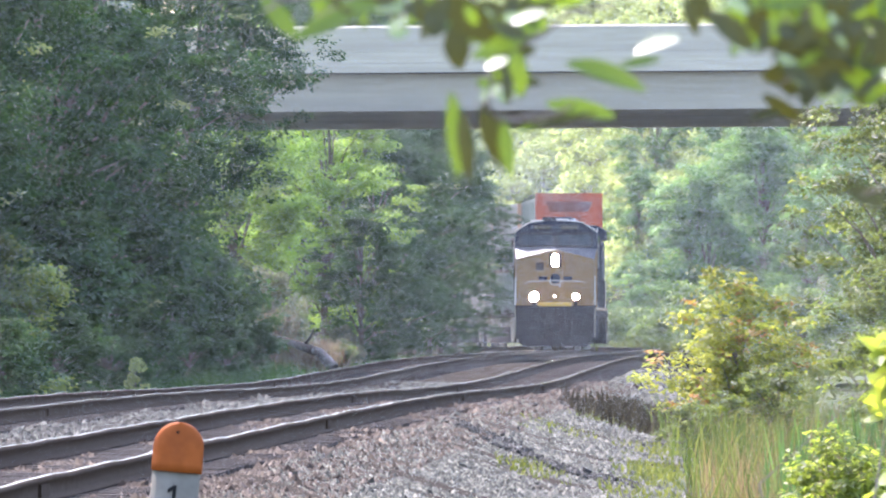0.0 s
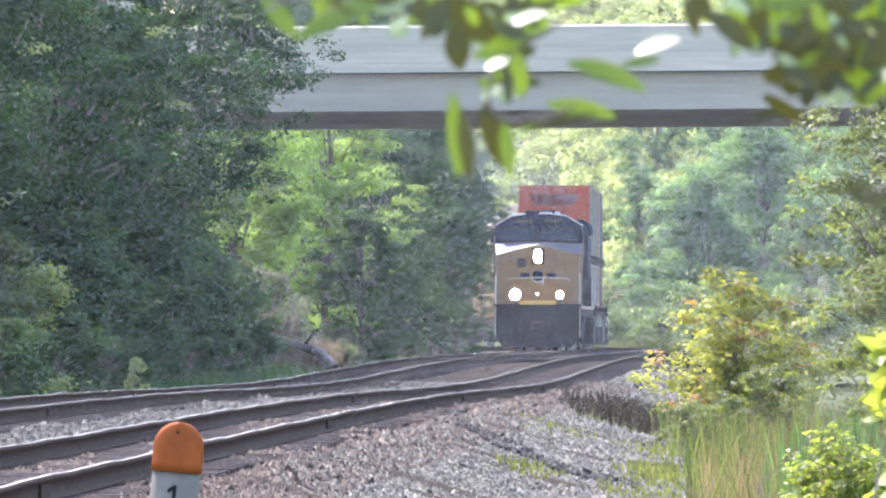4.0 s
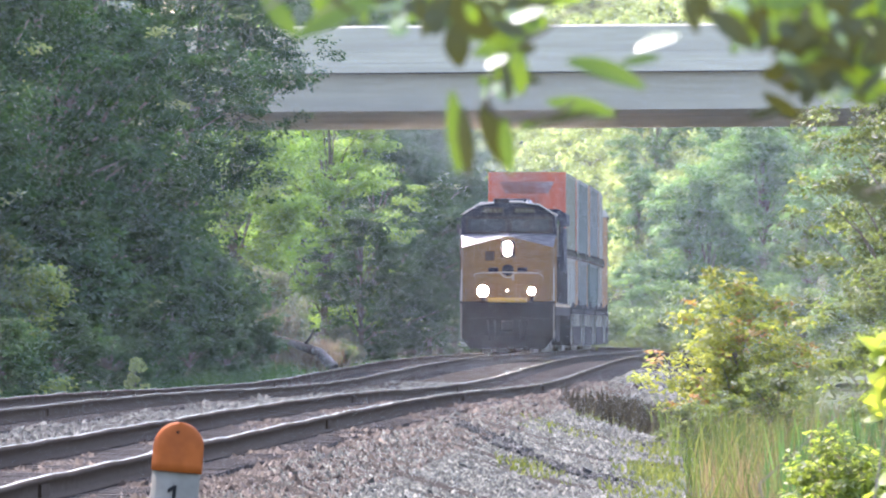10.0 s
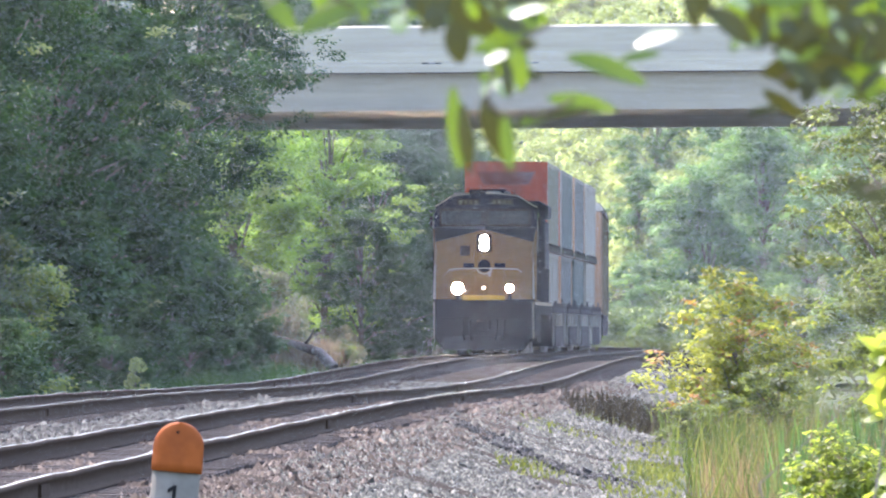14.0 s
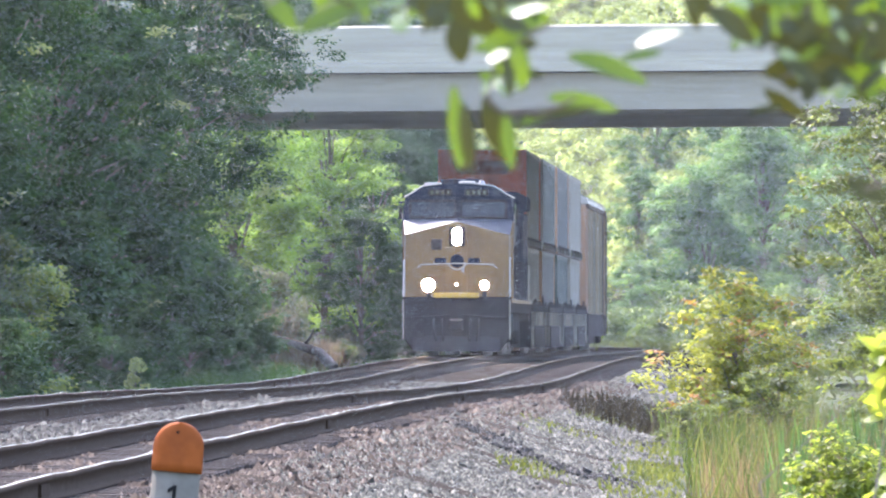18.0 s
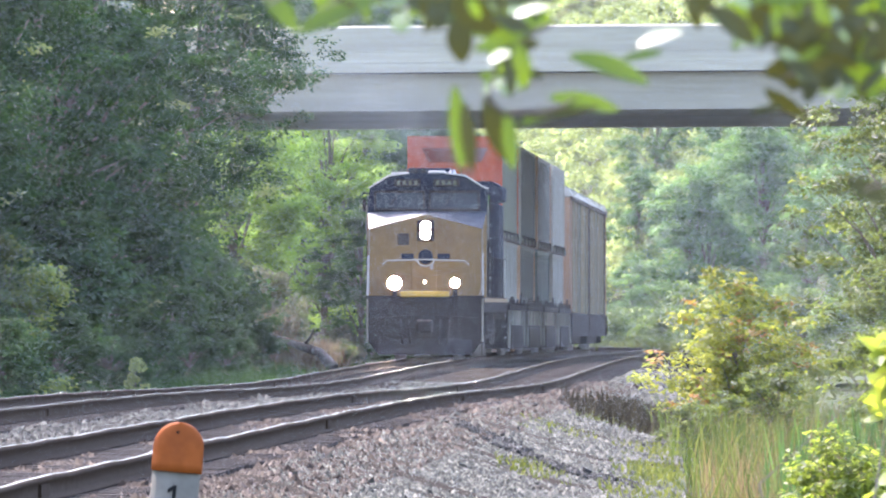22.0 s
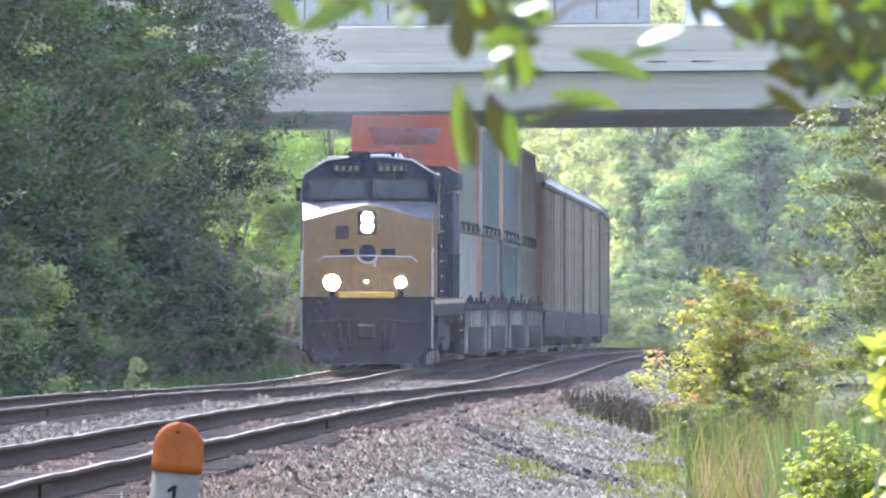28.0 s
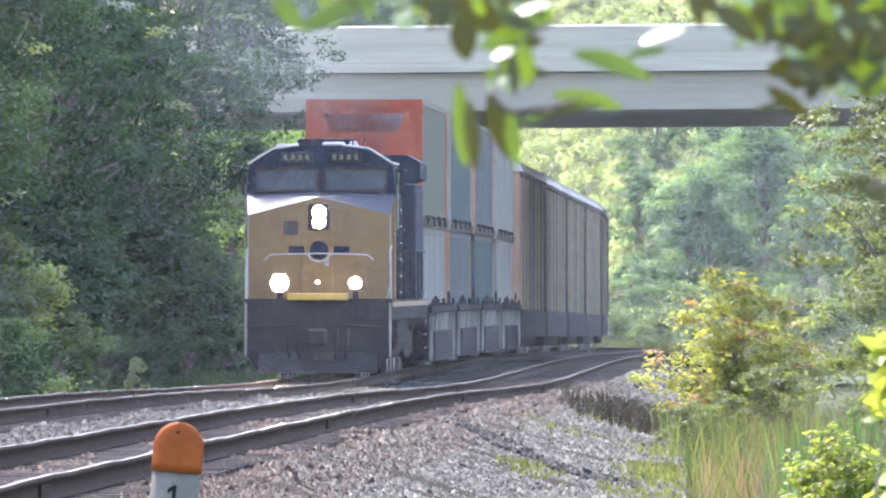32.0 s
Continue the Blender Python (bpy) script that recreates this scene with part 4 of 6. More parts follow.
        part("sunshade", bx(side * 1.59 - 0.09, side * 1.59 + 0.09, yb + 0.5, yb + 2.0, 4.24, 4.28), NAVY, cab)
    # lights
    hl = part("headlight_box", bx(-0.22, 0.22, yf - 0.06, yf + 0.05, 3.02, 3.56), BLACK, t, bevel=0.03)
    for z in (3.19, 3.40):
        part("bezel", mesh_np("bezel", *tube([(0, yf - 0.17, z), (0, yf - 0.11, z), (0, yf - 0.05, z)], [0.125] * 3, 18), BLACK, True), BLACK, hl)
        part("headlamp", rod((0, yf - 0.09, z), (0, yf - 0.05, z), 0.115, 18), LAMP, hl, "lit headlamp")
    for side in (-1, 1):
        dl = part("ditch_light", rod((side * 0.77, F + 0.1, 1.95), (side * 0.77, F + 0.3, 1.95), 0.20 if side < 0 else 0.15, 18), BLACK, t)
        part("lamp", rod((side * 0.77, F + 0.05, 1.95), (side * 0.77, F + 0.11, 1.95), 0.155 if side < 0 else 0.10, 18), LAMP, dl, "lit lamp")
        part("bezel", mesh_np("bezel", *tube([(side * 0.77, F - 0.05, 1.95), (side * 0.77, F + 0.05, 1.95), (side * 0.77, F + 0.15, 1.95)], [0.19 if side < 0 else 0.135] * 3, 18), BLACK, True), BLACK, dl)
        part("bracket", bx(side * 0.77 - 0.06, side * 0.77 + 0.06, F + 0.15, F + 0.3, 1.6, 1.78), BLACK, dl)
    part("marker_light", rod((0.0, F - 0.08, 1.97), (0.0, F + 0.25, 1.97), 0.03, 8), MARKER_LAMP, t, "small amber light")
    # roof fittings
    part("horn", rod((-0.35, yb + 0.9, 4.82), (-0.35, yb + 1.5, 4.86), 0.10, 8, 0.03), BLACK, t)
    part("horn", rod((-0.12, yb + 0.9, 4.84), (-0.12, yb + 1.5, 4.86), 0.08, 8, 0.03), BLACK, t)
    part("aerial_dome", bx(0.0, 0.45, yb + 0.6, yb + 1.1, 4.75, 4.84), WHITE, t, bevel=0.03)
    for x in (-0.75, 0.3, 0.62, 0.85):
        part("aerial", rod((x, yb + 0.8, 4.68), (x, yb + 0.8, 4.92), 0.012, 5), BLACK, t)
    # white rods paint the sun glare along the cab roof's edges
    for side in (-1, 1):
        part("roof_edge", mesh_np("roof_edge", *tube([(side * 0.45, yb + 0.0, 4.77), (side * 0.98, yb + 0.0, 4.70), (side * 1.48, yb + 0.0, 4.39)], [0.022] * 3, 6), WHITE, True), WHITE, t, "pale roof edge standing in for sun glare")
        part("roof_edge", mesh_np("roof_edge", *tube([(side * 1.48, yb, 4.40), (side * 1.48, yb + 1.5, 4.40), (side * 1.48, -6.2, 4.40)], [0.022] * 3, 6), WHITE, True), WHITE, t)
    part("bell", rod((0.62, yb + 1.1, 4.70), (0.62, yb + 1.1, 4.86), 0.14, 12, 0.06), STEEL, t, "small steel bell")
    part("roof_hatch", bx(-0.95, -0.5, yb + 0.5, yb + 1.0, 4.70, 4.80), WHITE, t, "pale roof hatch", 0.02)
    part("roof_conditioner", bx(-0.55, 0.55, yb + 1.7, yb + 2.5, 4.75, 4.92), NAVY, t, bevel=0.03)
    # long hood
    part("hood", bx(-0.88, 0.88, -6.2, 9.9, 1.58, 4.30), HOODSIDE, t, "dark grimy engine hood", 0.05)
    blower = part("blower_box", bx(-1.35, 1.35, -6.15, -4.4, 1.6, 4.35), HOODSIDE, t, bevel=0.08)
    for side in (-1, 1):
        for k in range(9):
            part("louvre", bx(side * 1.365 - 0.02, side * 1.365 + 0.02, -5.95, -4.6, 2.0 + 0.24 * k, 2.10 + 0.24 * k), BLACK, blower)
        for y, z, h, out in ((-4.2, 1.6, 1.25, 1.30), (-3.1, 1.6, 0.8, 1.36), (-1.2, 1.6, 1.0, 1.24), (1.4, 1.6, 0.7, 1.34), (3.6, 1.6, 1.3, 1.28)):
            box = part("equipment_box", bx(min(side * 0.9, side * out), max(side * 0.9, side * out), y, y + 0.85, z, z + h), HOODSIDE, t, "grimy box on the walkway", 0.03)
            part("box_lid", bx(min(side * 0.9, side * (out + 0.03)), max(side * 0.9, side * (out + 0.03)), y - 0.03, y + 0.88, z + h, z + h + 0.04), BLACK, box)
        for k in range(6):
            part("grab_iron", rod((side * 1.57, -7.5, 1.75 + 0.34 * k), (side * 1.57, -6.95, 1.75 + 0.34 * k), 0.016, 5), STEEL, t)
        part("cab_door", bx(side * 1.552 - 0.008, side * 1.552 + 0.008, -7.1, -6.35, 1.65, 3.66), BLACK, t)
        for y in (-8.6, -8.0, -6.8):
            part("cab_rib", bx(side * 1.555 - 0.012, side * 1.555 + 0.012, y, y + 0.05, 1.62, 3.70), BLACK, t)
    part("radiator_cabinet", bx(-1.42, 1.42, 5.4, 9.9, 1.6, 4.1), NAVY, t, bevel=0.04)
    part("radiator", prism([(-0.9, 4.0), (0.9, 4.0), (1.5, 4.2), (1.5, 4.55), (1.2, 4.72), (-1.2, 4.72), (-1.5, 4.55), (-1.5, 4.2)], 6.0, 9.9), NAVY, t, "dark blue radiator wings")
    part("exhaust_stack", bx(-0.45, 0.45, 0.2, 1.2, 4.28, 4.68), BLACK, t)
    for side in (-1, 1):
        for k in range(9):
            y = -4.1 + k * 1.55
            d = part("hood_door", bx(side * 0.89 - 0.015, side * 0.89 + 0.015, y, y + 1.45, 1.8, 3.9), HOODSIDE, t)
            part("latch", bx(side * 0.915 - 0.01, side * 0.915 + 0.01, y + 1.2, y + 1.3, 2.7, 2.85), BLACK, d)
        for k in range(11):
            y = F + 0.5 + k * 2.0
            if k != 1:
                part("stanchion", rod((side * 1.46, y, 1.58), (side * 1.46, y, 2.62), 0.02, 6), WHITE if k in (0, 10) else BLACK, t)
        part("handrail", rod((side * 1.46, -6.2, 2.62), (side * 1.46, 9.8, 2.62), 0.02, 6), BLACK, t)
        part("front_handrail", mesh_np("front_handrail", *tube([(side * 1.46, F + 0.45, 0.6), (side * 1.48, F + 0.42, 1.7), (side * 1.46, F + 0.45, 2.62), (side * 1.45, yb - 0.1, 2.7)], [0.022] * 4, 6), WHITE, True), WHITE, t, "pale handrail")
        part("sill_stripe", bx(side * 1.505 - 0.006, side * 1.505 + 0.006, F + 0.8, -F - 0.6, 1.46, 1.56), GOLD, t)
        part("air_tank", rod((side * 1.15, -2.5, 0.95), (side * 1.15, 2.0, 0.95), 0.2, 12), BLACK, t)
    part("fuel_tank", prism([(-1.35, 1.18), (1.35, 1.18), (1.35, 0.7), (1.1, 0.35), (-1.1, 0.35), (-1.35, 0.7)], -3.2, 2.6), BLACK, t)
    bogie(t, -6.9, 3, 1.95, 0.53)
    bogie(t, 6.9, 3, 1.95, 0.53)
    return t


def corrugated(x, y0, y1, z0, z1, pitch, depth):
    """A ribbed side sheet, its ribs upright, facing away from x = 0."""
    s = 1 if x > 0 else -1
    n = int((y1 - y0) / pitch)
    ys, ds = [], []
    for k in range(n):
        a = y0 + k * (y1 - y0) / n
        p = (y1 - y0) / n
        ys += [a, a + 0.35 * p, a + 0.5 * p, a + 0.85 * p]
        ds += [0, 0, -depth, -depth]
    ys.append(y1), ds.append(0)
    ys, xs = np.array(ys), x + s * np.array(ds)
    v = np.concatenate([np.stack([xs, ys, np.full(len(ys), z0)], 1), np.stack([xs, ys, np.full(len(ys), z1)], 1)])
    i, m = np.arange(len(ys) - 1), len(ys)
    f = np.stack([i, i + 1, i + m + 1, i + m], 1)
    return v, (f if s > 0 else f[:, ::-1])


def container(label, length, body, end, height=2.9, width=2.59, bars=True):
    """A steel shipping container standing on its base at z = 0."""
    t = thing("container", label, "container", "containers on the well cars")
    w, l = width / 2, length / 2
    part("core", bx(-w + 0.07, w - 0.07, -l + 0.08, l - 0.08, 0.06, height - 0.05), body, t)
    for side in (-1, 1):
        part("side_sheet", mesh_np("side_sheet", *corrugated(side * (w - 0.02), -l + 0.16, l - 0.16, 0.16, height - 0.12, 0.28, 0.036), body), body, t)
        part("top_rail", bx(side * (w - 0.05) - 0.05, side * (w - 0.05) + 0.05, -l, l, height - 0.12, height), body, t)
        part("bottom_rail", bx(side * (w - 0.05) - 0.05, side * (w - 0.05) + 0.05, -l, l, 0, 0.16), body, t)
        for y in (-l + 0.08, l - 0.08):
            part("corner_post", bx(side * (w - 0.07) - 0.075, side * (w - 0.07) + 0.075, y - 0.085, y + 0.085, 0, height), end, t)
    for y, way in ((-l, 1), (l, -1)):
        fr = part("end_panel", bx(-w + 0.14, w - 0.14, min(y + way * 0.03, y + way * 0.09), max(y + way * 0.03, y + way * 0.09), 0.14, height - 0.14), end, t)
        for k in range(7):
            z = 0.32 + k * 0.25
            if z < height - 1.0:
                part("end_rib", bx(-w + 0.2, w - 0.2, min(y, y + way * 0.05), max(y, y + way * 0.05), z, z + 0.12), end, fr)
        part("end_header", bx(-w + 0.13, w - 0.13, min(y, y + way * 0.1), max(y, y + way * 0.1), height - 0.2, height), end, t)
        part("end_sill", bx(-w + 0.13, w - 0.13, min(y, y + way * 0.1), max(y, y + way * 0.1), 0, 0.2), end, t)
        if bars and way > 0:
            part("recess_panel", prism([(-0.92, height - 0.32), (0.92, height - 0.32), (0.72, height - 0.72), (-0.72, height - 0.72)], y + 0.002, y + 0.04), RECESS, fr, "darker panel under the roof line")
    part("roof", bx(-w + 0.1, w - 0.1, -l + 0.05, l - 0.05, height - 0.06, height - 0.02), body, t)
    if bars:
        # dark ledge with lashing blocks along the foot of the upper tier
        for side in (-1, 1):
            ledge = part("ledge", bx(side * (w + 0.012) - 0.03, side * (w + 0.012) + 0.03, -l + 0.1, l - 0.1, -0.02, 0.08), GRIME, t, "dark stacking ledge")
            for k in range(9):
                y = -l + 0.6 + k * (2 * l - 1.2) / 8
                part("lashing_block", bx(side * (w + 0.03) - 0.05, side * (w + 0.03) + 0.05, y - 0.10, y + 0.10, 0.04, 0.26 if k % 2 else 0.18), BLACK if k % 2 else GREY, ledge)
    return t


def well_car(length=18.6):
    t = thing("well_car", "low steel well car carrying stacked containers", "railway car", "well cars of the train")
    l = length / 2
    # floor and lower sides hang low to fill the shade under the car
    part("floor_beam", bx(-1.25, 1.25, -l + 1.3, l - 1.3, 0.20, 0.58), BLACK, t)
    for side in (-1, 1):
        part("side_sill", bx(side * 1.40 - 0.05, side * 1.40 + 0.05, -l + 1.0, l - 1.0, 0.18, 1.25), BLACK, t, "grimy dark side sill")
        part("belly_sill", bx(side * 1.465 - 0.04, side * 1.465 + 0.04, -l + 3.6, l - 3.6, 0.18, 0.84), BLACK, t, "dark lower side plate")
        chord = part("top_chord", bx(side * 1.44 - 0.09, side * 1.44 + 0.09, -l + 0.9, l - 0.9, 1.26, 1.42), BLACK, t)
        for k in range(10):
            y = -l + 1.5 + k * (2 * l - 3.0) / 9
            part("container_guide", bx(side * 1.47 - 0.03, side * 1.47 + 0.03, y - 0.09, y + 0.09 + 0.1 * (k % 3), 1.40, 1.48 + 0.10 * (k % 2) + 0.16 * (k in (2, 7))), BLACK, chord)
        for k in range(16):
            y = -l + 1.2 + k * (2 * l - 2.4) / 15
            tall = k < 2 or k > 13
            part("side_post", bx(side * 1.475 - 0.022, side * 1.475 + 0.022, y - (0.17 if tall else 0.12), y + (0.17 if tall else 0.12), 0.22 if tall else 0.85, 1.26), POSTGREY, t, "pale grimy upright post")
    for way in (-1, 1):
        part("end_platform", bx(-1.4, 1.4, min(way * l, way * (l - 1.5)), max(way * l, way * (l - 1.5)), 0.98, 1.2), GRIME, t)
        part("bulkhead", bx(-1.35, 1.35, way * (l - 1.35) - 0.05, way * (l - 1.35) + 0.05, 0.2, 1.2), BLACK, t)
        part("brake_rod", rod((-1.2, way * (l - 0.3), 1.2), (-1.2, way * (l - 0.3), 2.1), 0.025, 6), STEEL, t)
        for side in (-1, 1):
            for k in range(3):
                part("ladder_rung", rod((side * 1.40, way * (l - 0.25) - 0.22, 0.5 + 0.3 * k), (side * 1.40, way * (l - 0.25) + 0.22, 0.5 + 0.3 * k), 0.02, 5), STEEL, t)
        bogie(t, way * (l - 0.95), 2, 1.3, 0.42, 2.0)
    return t


def autorack(length=27.0):
    """A covered car for motor cars: posts, perforated panels, a rounded roof."""
    t = thing("autorack_car", "tall covered railway car with pale panels and tan posts", "railway car", "covered cars of the train")
    l = length / 2
    part("underframe", bx(-1.3, 1.3, -l + 0.3, l - 0.3, 0.85, 1.15), BLACK, t)
    part("centre_sill", bx(-0.4, 0.4, -l + 0.3, l - 0.3, 0.45, 0.85), BLACK, t)
    # brake gear widened into a dark block where shade lies under the car
    part("brake_gear", bx(-1.30, 1.30, -8.2, 8.2, 0.22, 0.86), BLACK, t, "dark brake gear widened to fill the shade", bevel=0.05)
    for side in (-1, 1):
        part("lower_side", bx(side * 1.47 - 0.04, side * 1.47 + 0.04, -l + 0.4, l - 0.4, 0.50, 1.30), BLACK, t, "dark lower side")
        part("roof_rail", bx(side * 1.46 - 0.06, side * 1.46 + 0.06, -l + 0.4, l - 0.4, 5.10, 5.24), GRIME, t)
        n = 13
        panels = {}
        for k in range(n):
            y0 = -l + 0.55 + k * (2 * l - 1.1) / n
            y1 = y0 + (2 * l - 1.1) / n
            post = bx(side * 1.45 - 0.02, side * 1.45 + 0.02, y0 - 0.10, y0 + 0.10, 0.8, 5.2)
            part("post", post, TAN if k == 0 else (GRIME if k % 2 else GALV), t)
            tone = {0: TAN, 2: GREY, 3: TAN, 5: GREY, 6: GREEN, 8: TAN, 10: GREY}.get(k, GALV)
            if tone.name not in panels:
                v, f = corrugated(side * 1.455, -(y1 - y0) / 2 + 0.08, (y1 - y0) / 2 - 0.08, 1.32, 5.08, 0.32, 0.02)
                panels[tone.name] = part("side_panel", mesh_np("side_panel", v, f, tone), tone, t)
                panels[tone.name].matrix_basis = pose(0, (y0 + y1) / 2, 0)
            else:
                again(panels[tone.name], t, pose(0, (y0 + y1) / 2, 0))
        part("post", bx(side * 1.48 - 0.05, side * 1.48 + 0.05, l - 0.62, l - 0.48, 0.8, 5.2), GRIME, t)
    part("inner_wall", bx(-1.40, 1.40, -l + 0.5, l - 0.5, 1.2, 5.15), SLATE, t)
    part("roof", prism([(-1.52, 5.24), (1.52, 5.24), (1.40, 5.48), (0.95, 5.70), (0.4, 5.78), (-0.4, 5.78), (-0.95, 5.70), (-1.40, 5.48)], -l + 0.35, l - 0.35), WHITE, t, "pale rounded roof")
    for k in range(10):
        y = -l + 1.6 + k * 2.65
        part("roof_rib", prism([(-1.54, 5.22), (1.54, 5.22), (1.42, 5.50), (0.96, 5.73), (0.4, 5.81), (-0.4, 5.81), (-0.96, 5.73), (-1.42, 5.50)], y - 0.05, y + 0.05), GREY, t)
    for way in (-1, 1):
        y = way * (l - 0.3)
        for side in (-1, 1):
            d = part("end_door", bx(side * 0.72 - 0.70, side * 0.72 + 0.70, y - 0.04, y + 0.04, 1.15, 5.2), TAN, t, "tan end door")
            for k in range(5):
                part("door_rib", bx(side * 0.72 - 0.60 + k * 0.28, side * 0.72 - 0.54 + k * 0.28, y + way * 0.04 - 0.02, y + way * 0.04 + 0.02, 1.3, 5.0), TAN, d)
        bogie(t, way * (l - 2.6), 2, 1.75, 0.45, 2.0)
        coupler(t, way * (l - 0.3), way)
    return t


RECESS = shade("dark_red_panel", (0.13, 0.035, 0.022), (0.17, 0.046, 0.028), 0.7, scale=5, coarse=0.7, spec=0.02)
SPEED, S_START = 6.205, 443.3      # metres a second, and where the front is at the start


def vehicle_pose(s_mid, reach):
    """Pose of a vehicle whose trucks stand reach before and behind s_mid."""
    xa, ya, _ = line(s_mid - reach)
    xb, yb, _ = line(s_mid + reach)
    a, b = Vector((float(xa), float(ya), float(level(ya)))), Vector((float(xb), float(yb), float(level(yb))))
    d = b - a
    return Matrix.Translation((a + b) / 2) @ Matrix.Rotation(-math.atan2(d.x, d.y), 4, "Z") @ Matrix.Rotation(math.asin(d.z / d.length), 4, "X")


# each rider: thing, distance of its middle behind the train's front, half its wheelbase, its place on the car
RIDERS = []
loco = locomotive()
RIDERS.append((loco, 10.75, 6.9, Matrix()))
car0 = well_car()
top_colours = (("orange-ended grey-green shipping container on the upper tier", GREY, ORANGE), ("grey-green shipping container with pale corner posts on the upper tier", GREEN, CREAM),
               ("tan-ended dark slate container on the upper tier", SLATE, TAN), ("pale cream shipping container on the upper tier", CREAM, CREAM))
low_colours = (("cream shipping container in the well", CREAM, CREAM), ("slate blue shipping container with brown ends in the well", SLATE, TAN),
               ("grey-green shipping container in the well", GREEN, GREEN), ("pale cream shipping container at the end of the well cars", CREAM, CREAM))
back = 21.5 + 0.9
for k in range(4):
    mid = back + 9.3
    car = car0 if k == 0 else copy_thing(car0, Matrix())
    RIDERS.append((car, mid, 8.3, Matrix()))
    lo = container(low_colours[k][0], 14.6 if k != 1 else 16.15, low_colours[k][1], low_colours[k][2], 2.59, 2.55, False)
    RIDERS.append((lo, mid, 8.3, pose(0, 0, 0.585)))
    hi = container(top_colours[k][0], 16.15, top_colours[k][1], top_colours[k][2], 2.83)
    RIDERS.append((hi, mid, 8.3, pose(0, 0, 3.20)))
    back += 18.9
back += 0.5
rack0 = autorack()
for k in range(8):
    car = rack0 if k == 0 else copy_thing(rack0, Matrix())
    RIDERS.append((car, back + 13.6, 10.9, Matrix()))
    back += 27.9


def motions():
    times = [0.0, 1.0] + list(np.arange(2.0, 32.0, 2.0)) + [32.0]
    for ob, behind, reach, place in RIDERS:
        walk(ob, [(t, vehicle_pose(S_START - SPEED * t + behind, reach) @ place) for t in times])
    for ob, rows in MOVERS:
        walk(ob, rows)


MOVERS = []


# ---- marker post beside the camera's path ----
def bowed_panel(w0, w1, z0, z1, dome, thick, bow, steps=14):
    """An upright panel, slightly bowed, widths w0 below and w1 above, with a round top if dome."""
    left, right = [], []
    for k in range(steps + 1):
        h = k / steps
        z = z0 + (z1 - z0) * h
        if dome:
            low = z1 - w1 / 2
            z = z0 + (low - z0) * k / 3 if k <= 3 else low + w1 / 2 * math.sin((k - 3) / (steps - 3) * math.pi / 2)
        w = (w0 + (w1 - w0) * h) / 2
        if dome:
            d = max(0.0, (z - (z1 - w1 / 2)) / (w1 / 2))
            w *= math.sqrt(max(0.0004, 1 - min(1, d) ** 2))
        left.append((-w, z)), right.append((w, z))
    bm = bmesh.new()
    cols = 9
    grid = [[[bm.verts.new((a[0] + (b[0] - a[0]) * j / (cols - 1), -bow * (1 - (2 * j / (cols - 1) - 1) ** 2) + back * thick, a[1])) for j in range(cols)] for a, b in zip(left, right)] for back in (0, 1)]
    for g, flip in ((grid[0], False), (grid[1], True)):
        for i in range(steps):
            for j in range(cols - 1):
                q = (g[i][j], g[i][j + 1], g[i + 1][j + 1], g[i + 1][j])
                bm.faces.new(q[::-1] if flip else q)
    rim = [(i, 0) for i in range(steps + 1)] + [(steps, j) for j in range(1, cols)] + [(i, cols - 1) for i in range(steps - 1, -1, -1)] + [(0, j) for j in range(cols - 2, 0, -1)]
    for (i, j), (k, l) in zip(rim, rim[1:] + rim[:1]):
        bm.faces.new((grid[0][i][j], grid[0][k][l], grid[1][k][l], grid[1][i][j]))
    bmesh.ops.recalc_face_normals(bm, faces=bm.faces)
    return bm


def marker_post(x, y):
    z = gz(x, y) - 0.15
    top = 0.512
    t = thing("marker_post", "white plastic marker post with an orange round-topped cap", "post", "", pose(x, y, z, 0, 5.1, 0))
    h = top - z
    part("post", bowed_panel(0.108, 0.104, 0.0, h - 0.095, False, 0.012, 0.010), PVC, t, "white plastic post", smooth=True)
    cap = part("cap", bowed_panel(0.110, 0.102, h - 0.108, h, True, 0.018, 0.014), PLASTIC, t, "orange plastic cap", smooth=True)
    cap.location = (0, -0.003, 0)
    part("screw", rod((-0.004, -0.017, h - 0.022), (-0.004, -0.012, h - 0.022), 0.0035, 8), INK, cap)
    one = prism([(-0.0035, -0.031), (0.0045, -0.031), (0.0045, 0.029), (-0.003, 0.029), (-0.014, 0.019), (-0.014, 0.012), (-0.0035, 0.018)], 0.0, 0.002)
    part("numeral", one, INK, t, "black figure 1").matrix_basis = pose(-0.001, -0.0125, h - 0.166)
    return t


marker_post(-0.739, 26.0)


# ---- boughs that hang into the view ----
HALF = (SUN + Vector((0, -1, 0))).normalized()      # a leaf facing this way flashes in the sun


def leaf_mesh(length, width, fold, curl, steps=7):
    """One leaf from its stalk along +x, with a folded midrib and a drooping tip."""
    v, f = [], []
    for i in range(steps + 1):
        h = i / steps
        w = width / 2 * math.sin(math.pi * min(1, h * 0.92 + 0.04)) ** 0.75
        z = -curl * length * h * h
        v += [(length * h, -w, z + fold * w), (length * h, 0, z), (length * h, w, z + fold * w)]
    for i in range(steps):
        a = 3 * i
        f += [(a, a + 1, a + 4, a + 3), (a + 1, a + 2, a + 5, a + 4)]
    return v, f


